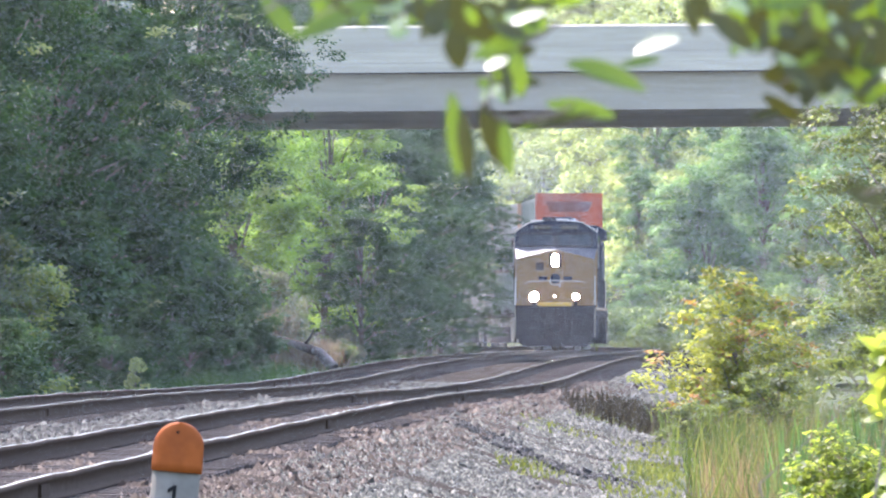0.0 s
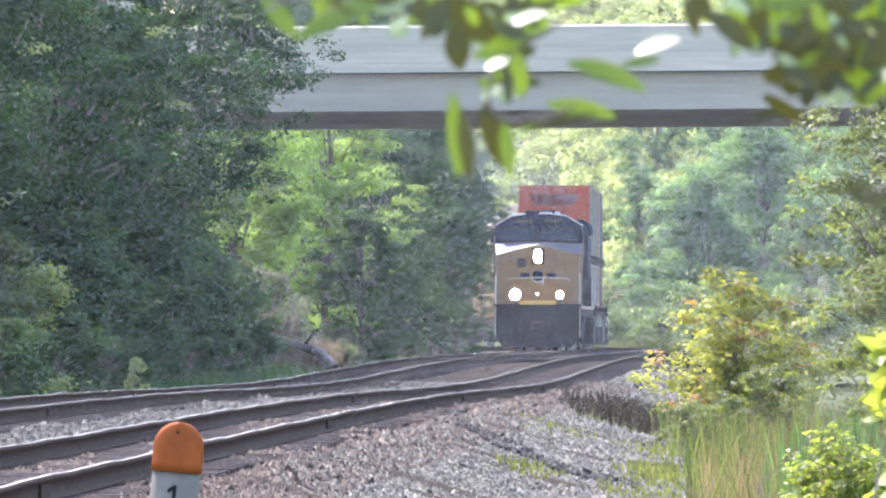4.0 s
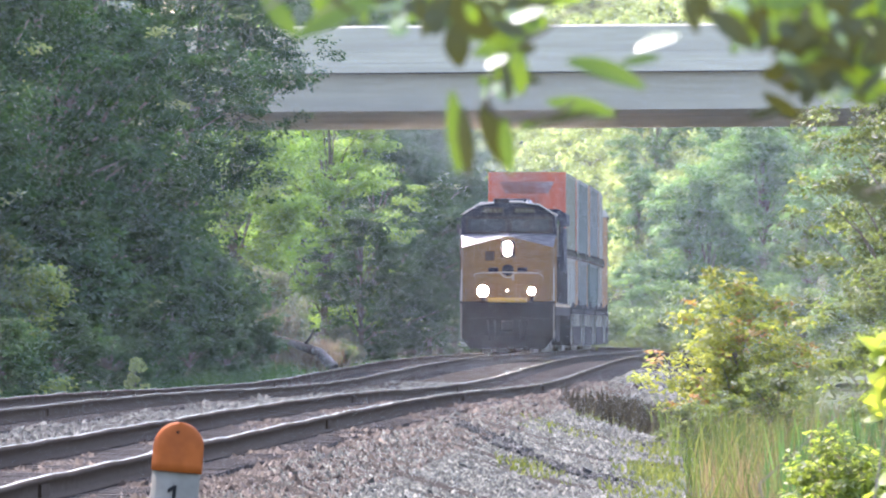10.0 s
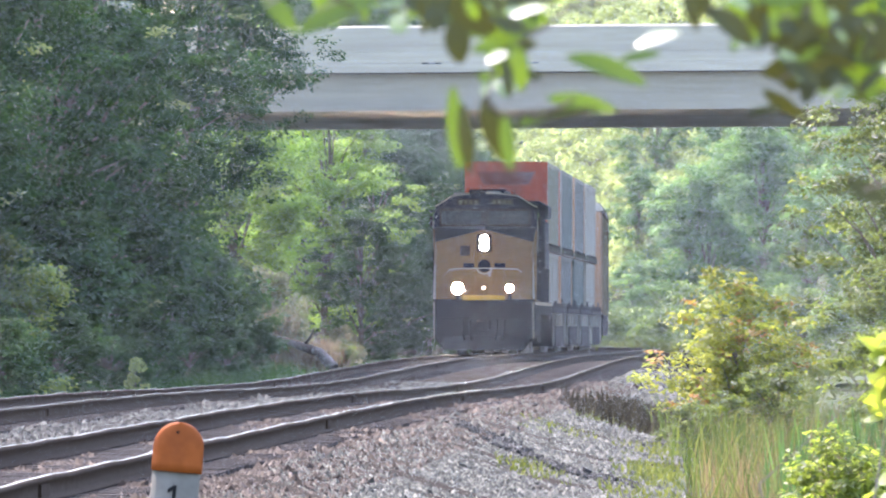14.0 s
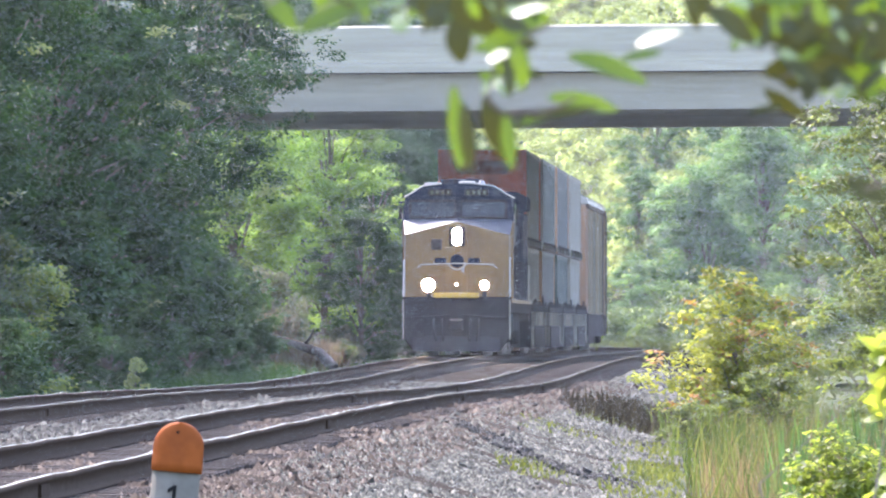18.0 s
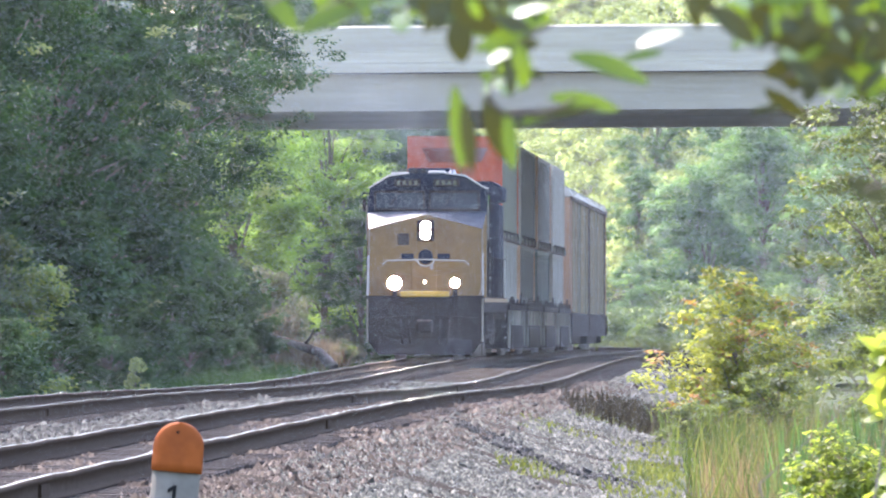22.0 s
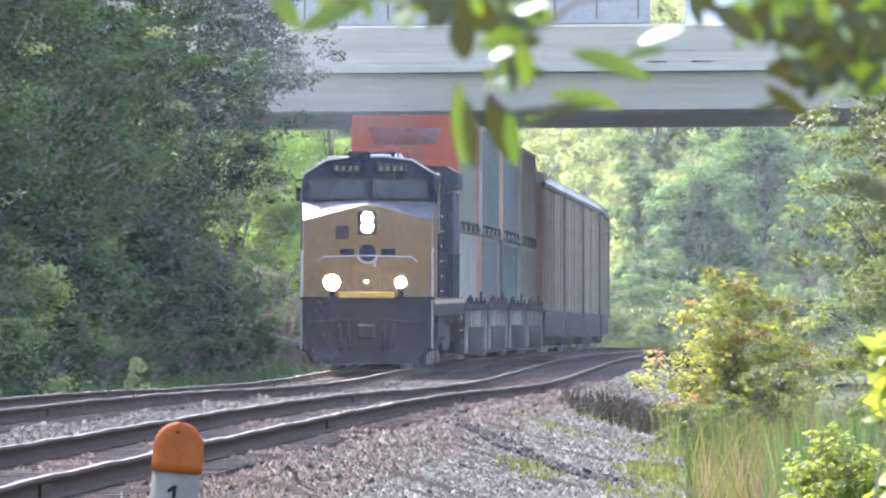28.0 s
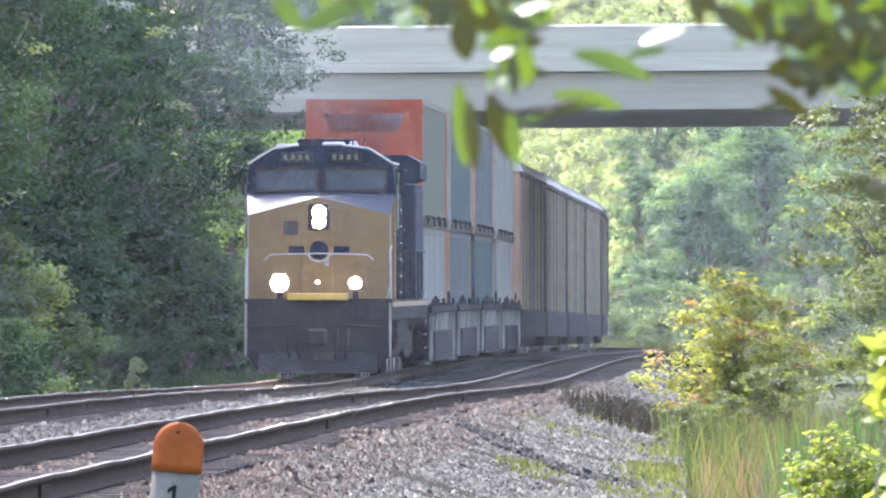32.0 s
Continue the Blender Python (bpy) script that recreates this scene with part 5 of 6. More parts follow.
def hang_leaf(parent, x, z, y, length, width, angle, material, flash=0.0, tilt=0.0, curl=0.15):
    """A leaf centred at x, z; angle is its direction in the upright plane; flash turns it to mirror the sun."""
    along = Vector((math.cos(radians(angle)), 0, math.sin(radians(angle))))
    face = Vector((0.1, -1, 0.25))
    side = along.cross(Vector((0, -1, 0)))
    face = (face.normalized() + side * tilt).normalized().lerp(HALF, flash).normalized()
    along = (along - face * along.dot(face)).normalized()
    ob = part("leaf", mesh_np("leaf", *leaf_mesh(length, width, 0.18, curl), material, True), material, parent)
    across = face.cross(along)
    rot = Matrix((along, across, face)).transposed().to_4x4()
    ob.matrix_basis = Matrix.Translation(Vector((x, y, z)) - along * length / 2) @ rot
    return ob


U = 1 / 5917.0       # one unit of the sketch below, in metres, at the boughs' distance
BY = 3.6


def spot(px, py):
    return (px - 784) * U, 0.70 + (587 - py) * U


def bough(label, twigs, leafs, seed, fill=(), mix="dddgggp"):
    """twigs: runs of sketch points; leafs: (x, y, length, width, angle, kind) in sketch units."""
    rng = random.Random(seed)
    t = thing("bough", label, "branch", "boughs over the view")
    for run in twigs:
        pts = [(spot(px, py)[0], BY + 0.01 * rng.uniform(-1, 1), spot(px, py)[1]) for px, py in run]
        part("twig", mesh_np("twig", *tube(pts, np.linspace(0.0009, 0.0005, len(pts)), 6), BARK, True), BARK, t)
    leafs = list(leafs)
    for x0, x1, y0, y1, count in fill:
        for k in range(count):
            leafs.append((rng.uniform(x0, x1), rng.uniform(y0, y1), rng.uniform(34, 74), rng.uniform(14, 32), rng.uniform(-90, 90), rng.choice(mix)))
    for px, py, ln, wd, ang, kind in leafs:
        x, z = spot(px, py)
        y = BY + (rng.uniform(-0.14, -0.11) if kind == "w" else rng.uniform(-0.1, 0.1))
        mat = {"d": DIMLEAF, "g": NEARLEAF}.get(kind, FLASHLEAF)
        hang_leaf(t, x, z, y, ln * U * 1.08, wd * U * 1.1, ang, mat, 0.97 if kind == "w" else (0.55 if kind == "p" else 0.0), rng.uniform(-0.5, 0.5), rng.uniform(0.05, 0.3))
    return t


# brownish dim copy of the near leaves with shade put into the tone
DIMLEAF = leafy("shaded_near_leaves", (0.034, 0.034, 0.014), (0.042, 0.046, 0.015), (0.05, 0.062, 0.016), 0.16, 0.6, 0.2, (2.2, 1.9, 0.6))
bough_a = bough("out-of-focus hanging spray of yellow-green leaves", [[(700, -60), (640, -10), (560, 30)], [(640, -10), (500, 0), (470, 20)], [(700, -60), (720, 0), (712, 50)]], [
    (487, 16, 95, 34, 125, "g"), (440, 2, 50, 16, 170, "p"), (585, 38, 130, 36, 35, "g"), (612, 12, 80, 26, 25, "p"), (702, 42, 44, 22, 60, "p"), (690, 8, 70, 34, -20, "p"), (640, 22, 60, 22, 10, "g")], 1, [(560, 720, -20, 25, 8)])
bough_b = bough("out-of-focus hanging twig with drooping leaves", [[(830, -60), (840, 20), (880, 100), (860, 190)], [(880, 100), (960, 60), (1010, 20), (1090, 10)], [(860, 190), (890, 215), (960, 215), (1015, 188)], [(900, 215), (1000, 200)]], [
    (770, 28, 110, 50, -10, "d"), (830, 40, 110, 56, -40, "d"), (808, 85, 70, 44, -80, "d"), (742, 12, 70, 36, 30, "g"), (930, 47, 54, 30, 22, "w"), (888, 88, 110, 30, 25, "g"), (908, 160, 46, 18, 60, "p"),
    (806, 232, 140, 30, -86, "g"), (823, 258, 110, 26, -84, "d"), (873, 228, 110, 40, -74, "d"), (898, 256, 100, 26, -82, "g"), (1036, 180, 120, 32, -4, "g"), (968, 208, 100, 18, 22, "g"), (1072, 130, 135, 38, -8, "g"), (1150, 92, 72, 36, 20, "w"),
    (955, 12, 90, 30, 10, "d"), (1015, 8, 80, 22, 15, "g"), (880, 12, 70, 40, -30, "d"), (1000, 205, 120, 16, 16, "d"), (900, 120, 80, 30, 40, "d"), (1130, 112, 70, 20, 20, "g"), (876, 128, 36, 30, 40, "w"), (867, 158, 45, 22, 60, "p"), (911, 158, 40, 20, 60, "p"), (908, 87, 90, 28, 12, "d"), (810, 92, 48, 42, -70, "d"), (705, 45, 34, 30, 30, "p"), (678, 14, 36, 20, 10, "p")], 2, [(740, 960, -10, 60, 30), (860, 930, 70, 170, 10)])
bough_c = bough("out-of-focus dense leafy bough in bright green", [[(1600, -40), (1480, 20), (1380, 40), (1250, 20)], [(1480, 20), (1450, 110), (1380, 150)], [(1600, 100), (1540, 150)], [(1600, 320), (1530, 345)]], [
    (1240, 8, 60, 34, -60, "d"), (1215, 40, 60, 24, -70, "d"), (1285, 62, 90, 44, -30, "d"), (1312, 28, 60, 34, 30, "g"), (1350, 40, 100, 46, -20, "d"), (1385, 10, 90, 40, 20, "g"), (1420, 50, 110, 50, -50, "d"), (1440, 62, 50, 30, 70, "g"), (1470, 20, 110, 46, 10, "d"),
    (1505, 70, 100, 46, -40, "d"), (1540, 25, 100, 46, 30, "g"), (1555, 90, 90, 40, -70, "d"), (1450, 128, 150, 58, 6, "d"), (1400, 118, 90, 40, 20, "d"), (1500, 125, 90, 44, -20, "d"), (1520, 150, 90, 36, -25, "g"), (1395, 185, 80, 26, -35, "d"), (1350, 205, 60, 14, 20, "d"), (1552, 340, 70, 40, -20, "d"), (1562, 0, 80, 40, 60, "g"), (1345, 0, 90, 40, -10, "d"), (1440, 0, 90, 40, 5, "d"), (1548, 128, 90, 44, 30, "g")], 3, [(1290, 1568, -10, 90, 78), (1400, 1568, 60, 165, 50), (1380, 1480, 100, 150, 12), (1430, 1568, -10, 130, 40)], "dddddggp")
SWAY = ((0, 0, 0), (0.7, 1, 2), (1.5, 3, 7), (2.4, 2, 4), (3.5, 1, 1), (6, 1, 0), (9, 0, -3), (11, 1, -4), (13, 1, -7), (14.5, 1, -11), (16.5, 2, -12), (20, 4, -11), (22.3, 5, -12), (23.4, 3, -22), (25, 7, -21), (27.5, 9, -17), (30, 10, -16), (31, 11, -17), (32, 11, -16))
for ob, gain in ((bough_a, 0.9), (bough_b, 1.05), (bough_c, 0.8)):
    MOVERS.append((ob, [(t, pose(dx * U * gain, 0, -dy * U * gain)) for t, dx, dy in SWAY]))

# fallen trunk under the bridge
log = thing("fallen_trunk", "dark bare fallen trunk on the bank", "log")
lx, lz = -4.78, 0.53
v, f = tube([(lx - 0.6, 335.6, lz + 0.15), (lx, 335, lz), (lx + 0.8, 334.6, lz - 0.22), (lx + 1.35, 334.3, lz - 0.42), (lx + 1.75, 334.0, lz - 0.85)], [0.07, 0.10, 0.12, 0.14, 0.17], 8)
part("trunk", mesh_np("trunk", v, f, DARKBARK, True), DARKBARK, log)
v, f = tube([(lx + 0.9, 334.6, lz - 0.25), (lx + 1.1, 334.2, lz + 0.02), (lx + 1.2, 334.0, lz + 0.25)], [0.05, 0.035, 0.015], 6)
part("broken_limb", mesh_np("broken_limb", v, f, DARKBARK, True), DARKBARK, log)


# ---- traffic on the bridge ----
def car_paint(name, c, rough=0.3):
    return shade(name, tuple(0.9 * k for k in c), c, rough, 0.2, scale=3, coarse=0.5, stain=c, stain_amount=0.1, bump=0.0, coat=0.6)


CAR_PAINTS = {"dark teal": car_paint("dark_teal_paint", (0.03, 0.07, 0.08)), "silver": car_paint("silver_paint", (0.45, 0.47, 0.48)), "white": car_paint("white_car_paint", (0.75, 0.75, 0.74)),
              "dark blue": car_paint("dark_blue_car_paint", (0.03, 0.05, 0.13)), "black": car_paint("black_car_paint", (0.02, 0.02, 0.022)), "grey": car_paint("grey_car_paint", (0.16, 0.17, 0.18))}
RUBBER = shade("tyre_rubber", (0.015, 0.015, 0.016), (0.03, 0.03, 0.03), 0.85, scale=20)
TAIL = shade("red_lens", (0.35, 0.02, 0.02), (0.45, 0.03, 0.03), 0.2, bump=0)


def wheels(t, xs, y_half, r, width=0.22):
    for x in xs:
        for side in (-1, 1):
            w = part("wheel", rod((x, side * (y_half - width), r), (x, side * y_half, r), r, 18), RUBBER, t, "black tyre")
            part("rim", rod((x, side * y_half, r), (x, side * (y_half + 0.012), r), r * 0.62, 14), STEEL, w)


def outline_body(pts, w, inset, z_waist, bm=None):
    """A body drawn across the road from a side outline (x, z), narrower above the waist."""
    bm = bmesh.new()
    rows = []
    for side in (-1, 1):
        rows.append([bm.verts.new((x, side * (w - (inset * max(0, z - z_waist) / 0.6)), z)) for x, z in pts])
    bm.faces.new(rows[0]), bm.faces.new(rows[1][::-1])
    for i in range(len(pts)):
        j = (i + 1) % len(pts)
        bm.faces.new((rows[0][j], rows[0][i], rows[1][i], rows[1][j]))
    bmesh.ops.recalc_face_normals(bm, faces=bm.faces)
    return bm


def motor_car(colour, kind):
    """A car that drives towards +x, its origin on the road."""
    p = CAR_PAINTS[colour]
    suv = kind == "SUV"
    t = thing("car", f"{colour} {'sport utility vehicle' if suv else 'saloon car'} driving over the bridge", "car", "cars on the bridge")
    top, hood = (1.78, 1.12) if suv else (1.46, 0.98)
    part("body", outline_body([(-2.3, 0.32), (2.25, 0.32), (2.35, 0.62), (2.2, 0.86), (1.15, hood), (-1.9 if suv else -1.5, hood + 0.04), (-2.3, hood)], 0.92, 0.06, 0.7), p, t, bevel=0.05)
    if suv:
        house, glass = [(1.05, hood), (0.42, top - 0.08), (0.2, top), (-1.9, top), (-2.1, top - 0.08), (-2.28, hood)], [(0.86, hood + 0.06), (0.42, top - 0.14), (-2.0, top - 0.14), (-2.14, hood + 0.06)]
    else:
        house, glass = [(1.15, hood), (0.35, top - 0.07), (0.1, top), (-0.9, top), (-1.15, top - 0.06), (-1.95, hood)], [(0.95, hood + 0.05), (0.33, top - 0.12), (-1.12, top - 0.12), (-1.72, hood + 0.05)]
    part("cabin", outline_body(house, 0.86, 0.14, hood), p, t, bevel=0.04)
    part("side_glass", outline_body(glass, 0.868, 0.13, hood), GLASS, t, "dark windows")
    wheels(t, (-1.42, 1.42), 0.9, 0.33)
    for side in (-1, 1):
        part("headlight", bx(2.24, 2.33, side * 0.66 - 0.18, side * 0.66 + 0.18, 0.62, 0.76), GLASS, t)
        part("tail_light", bx(-2.33, -2.27, side * 0.70 - 0.14, side * 0.70 + 0.14, 0.72, 0.92), TAIL, t)
        part("door_mirror", bx(0.75, 0.9, side * 0.98 - 0.1, side * 0.98 + 0.1, hood, hood + 0.14), p, t, bevel=0.03)
    for x in (-2.36, 2.3):
        part("bumper", bx(x, x + 0.08, -0.85, 0.85, 0.34, 0.56), RUBBER, t, bevel=0.02)
    return t


def lorry():
    t = thing("lorry", "white articulated lorry with a pale box trailer", "lorry")
    w = CAR_PAINTS["white"]
    part("trailer_box", bx(-15.6, -1.6, -1.27, 1.27, 1.15, 4.05), WHITE, t, "white box trailer", 0.03)
    for k in range(12):
        x = -15.2 + k * 1.2
        part("side_rib", bx(x, x + 0.05, -1.285, -1.27, 1.3, 3.95), GREY, t)
    part("chassis", bx(-15.4, 4.6, -0.5, 0.5, 0.85, 1.13), BLACK, t)
    part("cab", outline_body([(-0.6, 0.9), (4.7, 0.6), (4.85, 1.3), (4.6, 1.9), (2.9, 2.05), (2.3, 2.95), (1.7, 3.7), (-0.6, 3.9)], 1.2, 0.08, 2.0), w, t, "white cab", 0.05)
    part("cab_window", outline_body([(2.7, 2.12), (2.32, 2.8), (1.2, 2.8), (1.2, 2.12)], 1.205, 0.08, 2.0), GLASS, t)
    part("fuel_tank", rod((0.4, -1.0, 0.75), (2.0, -1.0, 0.75), 0.32, 12), STEEL, t)
    part("mud_flap", bx(-15.5, -15.45, -1.2, 1.2, 0.35, 0.9), RUBBER, t)
    wheels(t, (-14.6, -13.3, -1.4, -0.1, 3.9), 1.25, 0.5, 0.28)
    return t


def over_bridge(ob, t0, px, lane):
    """Drives the length of the road at a steady speed, abreast of the sketch mark px at t0."""
    y = BY0 + (2.6, 6.3)[lane]
    rows = []
    x0 = (px - 784) * y / 21300
    for t in (0.0, 8.0, 16.0, 24.0, 32.0):
        x = x0 + 26.0 * (t - t0)
        rows.append((t, Matrix.Translation((x, y, deck_z(x) + 0.004)) @ Matrix.Rotation(-math.atan(BSLOPE), 4, "Y")))
    MOVERS.append((ob, rows))


PASSING = ((1.0, 1055, "dark teal", "saloon", 0), (1.5, 1250, "grey", "saloon", 1), (2.0, 1190, "black", "SUV", 0), (2.5, 700, "silver", "saloon", 1), (5.5, 975, "black", "saloon", 0), (5.5, 560, "dark teal", "saloon", 1), (9.0, 650, "dark blue", "saloon", 0),
           (9.5, 1120, "silver", "saloon", 1), (12.5, 1020, "white", "saloon", 0), (14.0, 850, "silver", "saloon", 1), (14.5, 1190, "black", "saloon", 0), (16.5, 690, "grey", "saloon", 0), (17.0, 930, "silver", "saloon", 1), (18.5, 1110, "black", "SUV", 0),
           (19.0, 930, "silver", "saloon", 1), (19.5, 1120, "dark teal", "saloon", 0), (20.5, 1260, "dark blue", "SUV", 1), (25.5, 1185, "silver", "saloon", 0), (29.5, 950, "white", "saloon", 0))
made_cars = {}
for t0, px, colour, kind, lane in PASSING:
    key = (colour, kind)
    if key in made_cars:
        ob = copy_thing(made_cars[key], Matrix())
    else:
        ob = made_cars[key] = motor_car(colour, kind)
    over_bridge(ob, t0, px, lane)
truck = lorry()
over_bridge(truck, 28.0, 1250, 0)


# ---- ties and ballast stones, last ----
def tie_mesh():
    bm = bx(-1.30, 1.30, -0.115, 0.115, -0.30, -0.176)
    me = bpy.data.meshes.new("tie")
    bm.to_mesh(me)
    bm.free()
    me.materials.append(TIE)
    return me


TIE_MESH = tie_mesh()
trng = random.Random(5)
for owner, o in ((near_track, 4.2), (far_track, 0.0)):
    s0 = 66.0 if o > 1 else 130.0
    for k in range(300):
        s = s0 + k * 0.53
        x, y, th = line(s, o + trng.uniform(-0.03, 0.03))
        tie = new("tie", TIE_MESH)
        tie.parent = owner
        tie.matrix_basis = Matrix.Translation((float(x), float(y), float(level(y)) + trng.uniform(-0.006, 0.0))) @ Matrix.Rotation(-float(th) + trng.uniform(-0.015, 0.015), 4, "Z")
    corners = np.array([(sx * 1.3, sy * 0.115, z) for z in (-0.30, -0.178) for sx, sy in ((-1, -1), (1, -1), (1, 1), (-1, 1))])
    vs, fs = [], []
    quads = np.array([(0, 1, 5, 4), (1, 2, 6, 5), (2, 3, 7, 6), (3, 0, 4, 7), (4, 5, 6, 7)])
    for n, s in enumerate(np.arange(s0 + 300 * 0.53, 760, 0.53)):
        x, y, th = line(s, o)
        c, d = math.cos(th), math.sin(th)
        p = corners
        vs.append(np.stack([x + p[:, 0] * c + p[:, 1] * d, y - p[:, 0] * d + p[:, 1] * c, level(y) + p[:, 2]], 1))
        fs.append(quads + 8 * n)
    rest = part("tie_rest", mesh_np("tie_rest", np.concatenate(vs), np.concatenate(fs), TIE), TIE, owner)
    rest["kind"] = "stuff"
    for side in (-0.752, 0.752):
        for k in range(4):
            s = s0 + 17 + k * 47.6 + (4.0 if side > 0 else 0.0)
            x, y, th = line(s, o + side)
            jb = part("joint_bar", bx(-0.035, 0.035, -0.46, 0.46, -0.145, -0.05), RAIL, owner)
            jb.matrix_basis = Matrix.Translation((float(x), float(y), float(level(y)))) @ Matrix.Rotation(-float(th), 4, "Z")


def stones(name, label, seed, bands, material):
    """Loose crushed stone; bands: (s0, s1, o0, o1, per square metre, size)."""
    rng = np.random.default_rng(seed)
    ps, rs = [], []
    for s0, s1, o0, o1, dens, size in bands:
        n = int((s1 - s0) * (o1 - o0) * dens)
        s, o = rng.uniform(s0, s1, n), rng.uniform(o0, o1, n)
        x, y, th = line(s, o)
        keep = np.abs(x) < 0.0385 * y + 0.5
        o, x, y = o[keep], x[keep], y[keep]
        edge = 8.3 + 0.5 * np.sin(y * 0.21) + 0.35 * np.sin(y * 0.53 + 1) + rng.normal(0, 0.25, len(o))
        keep = o < edge
        o, x, y = o[keep], x[keep], y[keep]
        r = size * rng.lognormal(-0.1, 0.35, len(x))
        z = np.interp(o, PROFILE_O, PROFILE_Z) + level(y) + 0.045 + r * 0.15 + 0.03 * np.sin(x * 2.1 + y * 0.7) * np.sin(y * 0.45)
        ps.append(np.stack([x, y, z], 1)), rs.append(r)
    p, r = np.concatenate(ps), np.concatenate(rs)
    n = len(p)
    # each stone is a sharp-edged top; its underside is bedded among the others
    a = rng.uniform(0, 2 * math.pi, n)[:, None] + np.array([0, 2.09, 4.19]) + rng.uniform(-0.5, 0.5, (n, 3))
    k = rng.uniform(0.75, 1.3, (n, 3))
    foot = np.stack([np.cos(a) * k, np.sin(a) * k, rng.uniform(-0.75, 0.1, (n, 3))], 2)
    peak = np.stack([rng.normal(0, 0.4, n), rng.normal(0, 0.4, n), rng.uniform(0.45, 1.05, n)], 1)[:, None]
    v = p[:, None] + np.concatenate([foot, peak], 1) * (r[:, None, None] * 0.62)
    tri = np.array([(0, 1, 3), (1, 2, 3), (2, 0, 3)])
    f = (np.arange(n)[:, None, None] * 4 + tri[None]).reshape(-1, 3)
    ob = new(name, mesh_np(name, v.reshape(-1, 3), f, material))
    return tagged(ob, label, "stones", kind="stuff")


stones("ballast_stones", "loose pale grey crushed stones", 71, [(66, 104, 5.9, 9.3, 950, 0.029), (104, 150, 5.7, 9.3, 520, 0.036), (150, 220, 5.6, 9.0, 260, 0.042), (220, 300, 5.6, 9.0, 90, 0.06)], STONE)
RUSTSTONE = leafy("rust_stained_stone", (0.029, 0.0195, 0.0125), (0.050, 0.035, 0.0225), (0.090, 0.068, 0.046), 0.0, 0.8, 0.2, patch=(0.75, 1.25))
stones("stained_stones", "rust-stained crushed stones beside the rails", 72, [(64, 160, 5.05, 6.5, 260, 0.044), (160, 260, 5.0, 6.3, 80, 0.062), (80, 190, 3.5, 4.9, 300, 0.042), (120, 230, -0.7, 0.7, 60, 0.06), (150, 250, -3.0, -0.8, 40, 0.07)], RUSTSTONE)

SLATESTONE = leafy("blue_grey_stone", (0.020, 0.0195, 0.0155), (0.042, 0.041, 0.033), (0.098, 0.096, 0.078), 0.0, 0.8, 0.15, patch=(0.8, 1.2))
stones("middle_stones", "dull blue-grey crushed stones between the two tracks", 73, [(80, 200, 2.4, 3.5, 300, 0.042), (80, 170, 1.2, 3.1, 200, 0.044), (170, 260, 0.9, 3.2, 90, 0.058)], SLATESTONE)


def shadow_strip():
    """A shadowed rut that leaves the gravel slantwise, painted as dark stones."""
    rng = np.random.default_rng(74)
    n = 5200
    h = rng.uniform(0, 1, n)
    y = 151 - 21 * h + rng.normal(0, 0.55, n)
    x = 0.05 + 1.9 * h + 0.10 * np.sin(h * 9) + rng.normal(0, 0.10, n)
    r = 0.036 * rng.lognormal(-0.1, 0.35, n)
    o = offset(x, y)
    z = np.interp(o, PROFILE_O, PROFILE_Z) + level(y) + 0.075 + r * 0.3
    axes = np.linalg.qr(rng.normal(size=(n, 3, 3)))[0]
    unit = np.array([(1, 0, 0), (-0.5, 0.87, 0), (-0.5, -0.87, 0), (0, 0, 0.9), (0.1, 0, -0.9)])
    v = np.stack([x, y, z], 1)[:, None] + (unit[None] * rng.uniform(0.6, 1.2, (n, 5, 1)) @ axes) * (r[:, None, None] * 0.62)
    tri = np.array([(0, 1, 3), (1, 2, 3), (2, 0, 3), (1, 0, 4), (2, 1, 4), (0, 2, 4)])
    f = (np.arange(n)[:, None, None] * 5 + tri[None]).reshape(-1, 3)
    ob = new("damp_stones", mesh_np("damp_stones", v.reshape(-1, 3), f, SHADOWSTONE))
    return tagged(ob, "dark stones standing in for a shadowed rut across the gravel", "stones", kind="stuff")


# dark stone tone that stands in for the rut's shadow
SHADOWSTONE = leafy("damp_stone", (0.024, 0.022, 0.018), (0.036, 0.033, 0.027), (0.062, 0.057, 0.047), 0.0, 0.8, 0.15)
shadow_strip()


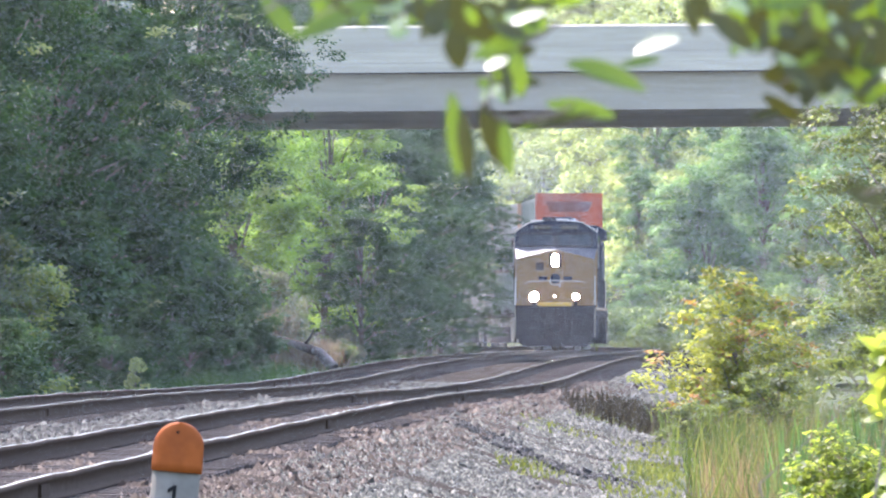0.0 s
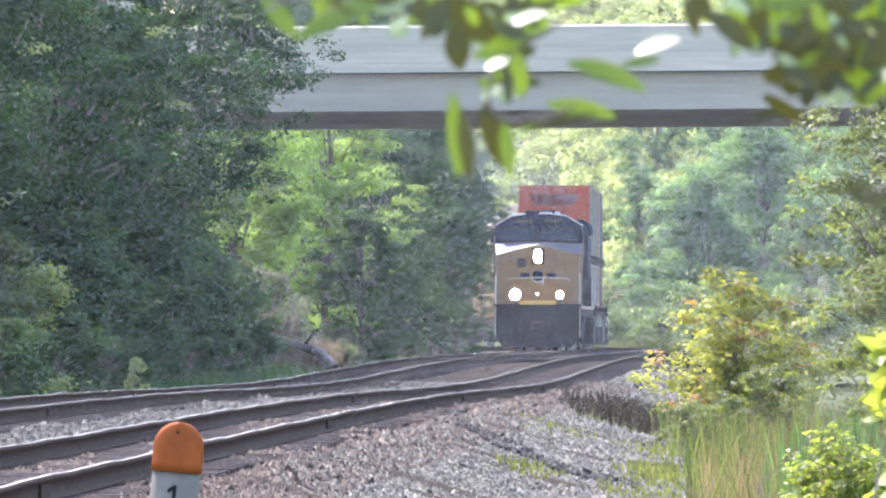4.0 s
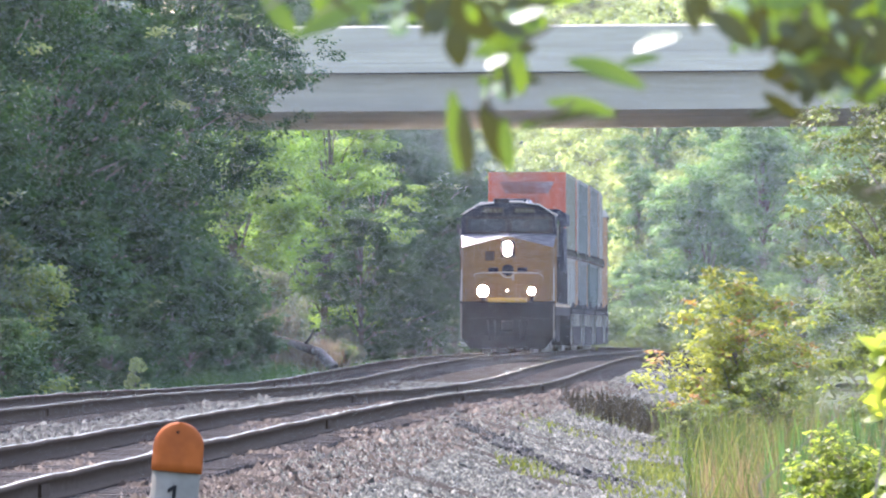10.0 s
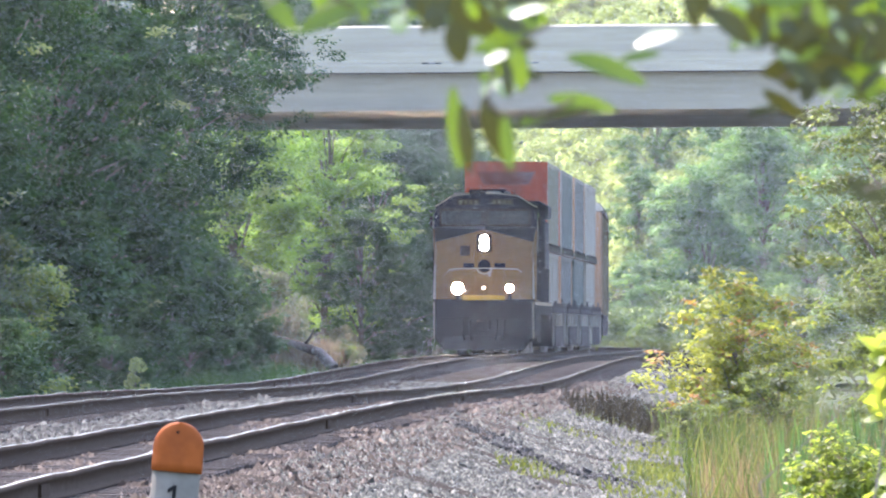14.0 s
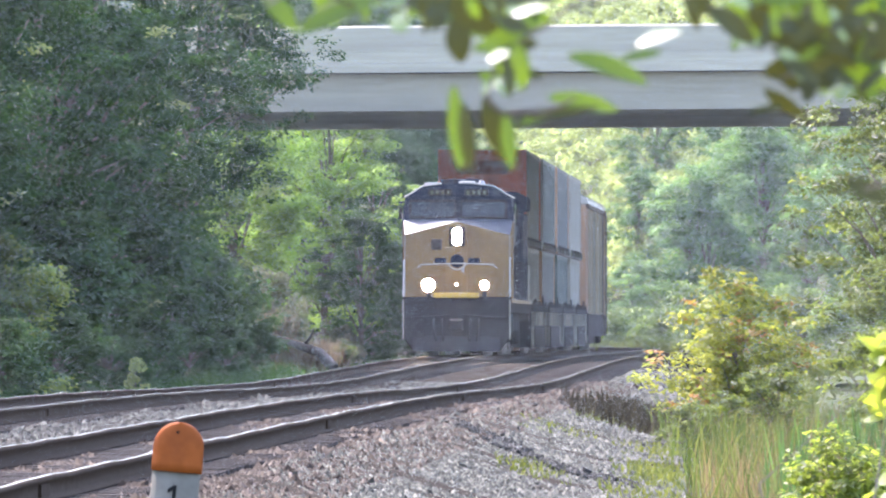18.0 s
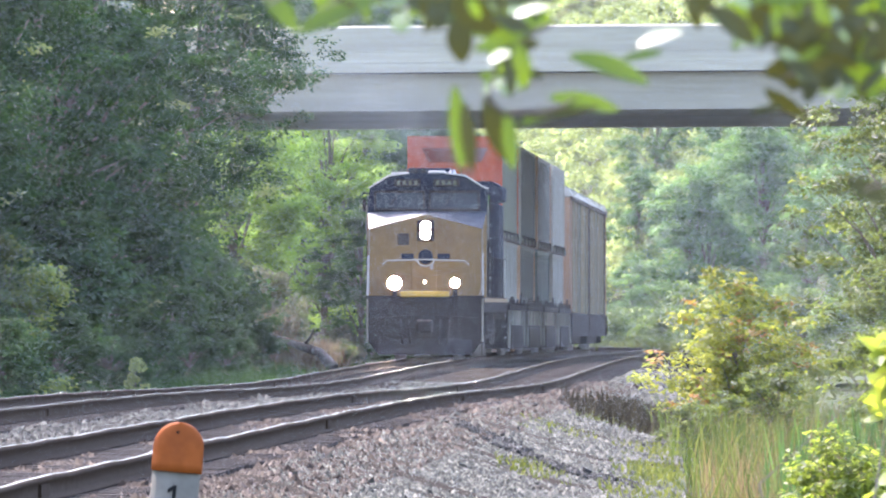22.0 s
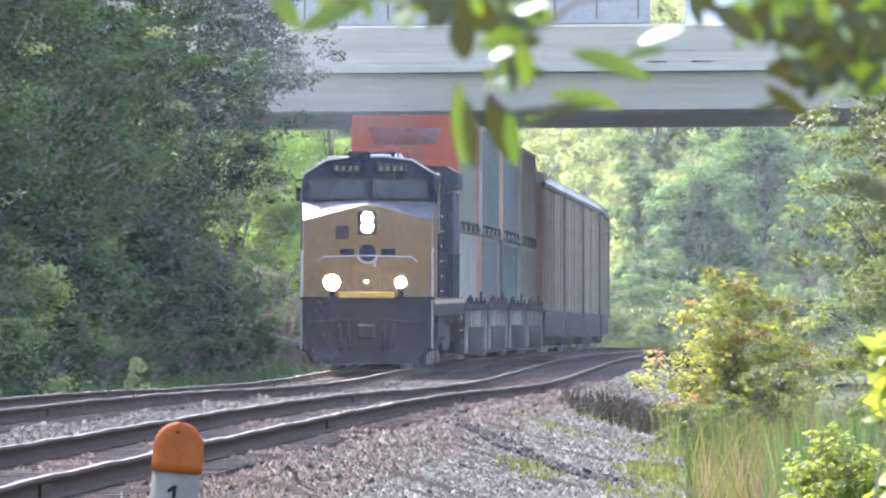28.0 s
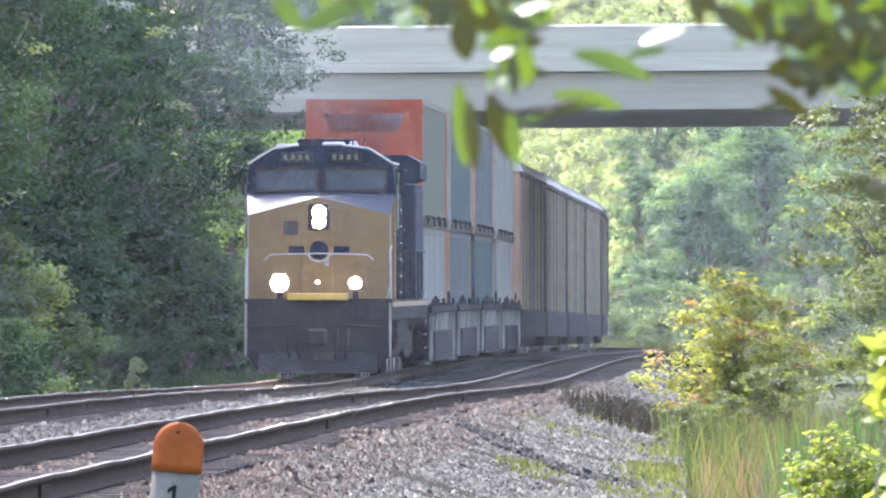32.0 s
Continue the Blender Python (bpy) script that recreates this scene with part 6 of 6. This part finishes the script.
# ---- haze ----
# tone of the haze and smoke, put into solid pale threads
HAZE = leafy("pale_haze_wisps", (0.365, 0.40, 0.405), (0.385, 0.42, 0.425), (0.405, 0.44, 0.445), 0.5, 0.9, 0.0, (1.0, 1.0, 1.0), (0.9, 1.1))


def wisps(name, label, category, rng, p, length, width):
    """Hair-fine drifting threads, one at each place."""
    n = len(p)
    a = rng.normal(size=(n, 3)) * (1.0, 0.3, 0.8)
    a /= np.linalg.norm(a, axis=1, keepdims=True)
    b = np.cross(a, rng.normal(size=(n, 3)))
    b /= np.linalg.norm(b, axis=1, keepdims=True)
    a, b = a * length[:, None] * 0.5, b * width[:, None] * 0.5
    v = np.stack([p + a, p - a + b, p - a - b], 1).reshape(-1, 3)
    ob = new(name, mesh_np(name, v, np.arange(3 * n).reshape(-1, 3), HAZE))
    return tagged(ob, label, category, kind="stuff")


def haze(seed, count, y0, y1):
    """Haze in the cutting, built as pale threads from ground to above the bridge."""
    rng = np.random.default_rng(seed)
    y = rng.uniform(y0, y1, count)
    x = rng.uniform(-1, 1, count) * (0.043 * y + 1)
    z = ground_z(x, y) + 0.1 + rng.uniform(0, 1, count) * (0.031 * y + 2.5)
    return wisps("haze", "thin pale haze of the air along the tracks, built of threads", "haze", rng, np.stack([x, y, z], 1), 1.1e-3 * y * rng.uniform(0.6, 1.3, count), 1.45e-6 * y)


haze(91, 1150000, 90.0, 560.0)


def exhaust(seed, count):
    """Smoke that rises from the stack and trails back and to the left of the train, in the locomotive's space."""
    rng = np.random.default_rng(seed)
    h = rng.uniform(0, 1, count) ** 0.55
    r = 0.6 + 2.8 * h
    q = rng.normal(size=(count, 3)) * 0.5 * r[:, None]
    p = np.stack([-3.6 * h + 0.4 * np.sin(8 * h + 1.0), 0.7 + 17 * h, 4.9 + 3.4 * h ** 0.7], 1) + q * (1.15, 1.5, 0.75)
    p[:, 2] = np.maximum(p[:, 2], 4.72)
    return wisps("exhaust_smoke", "thin grey exhaust smoke drifting behind the locomotive", "smoke", rng, p, 0.3 * rng.uniform(0.6, 1.3, count), np.full(count, 0.0006))


RIDERS.append((exhaust(92, 28000), 10.75, 6.9, Matrix()))

motions()
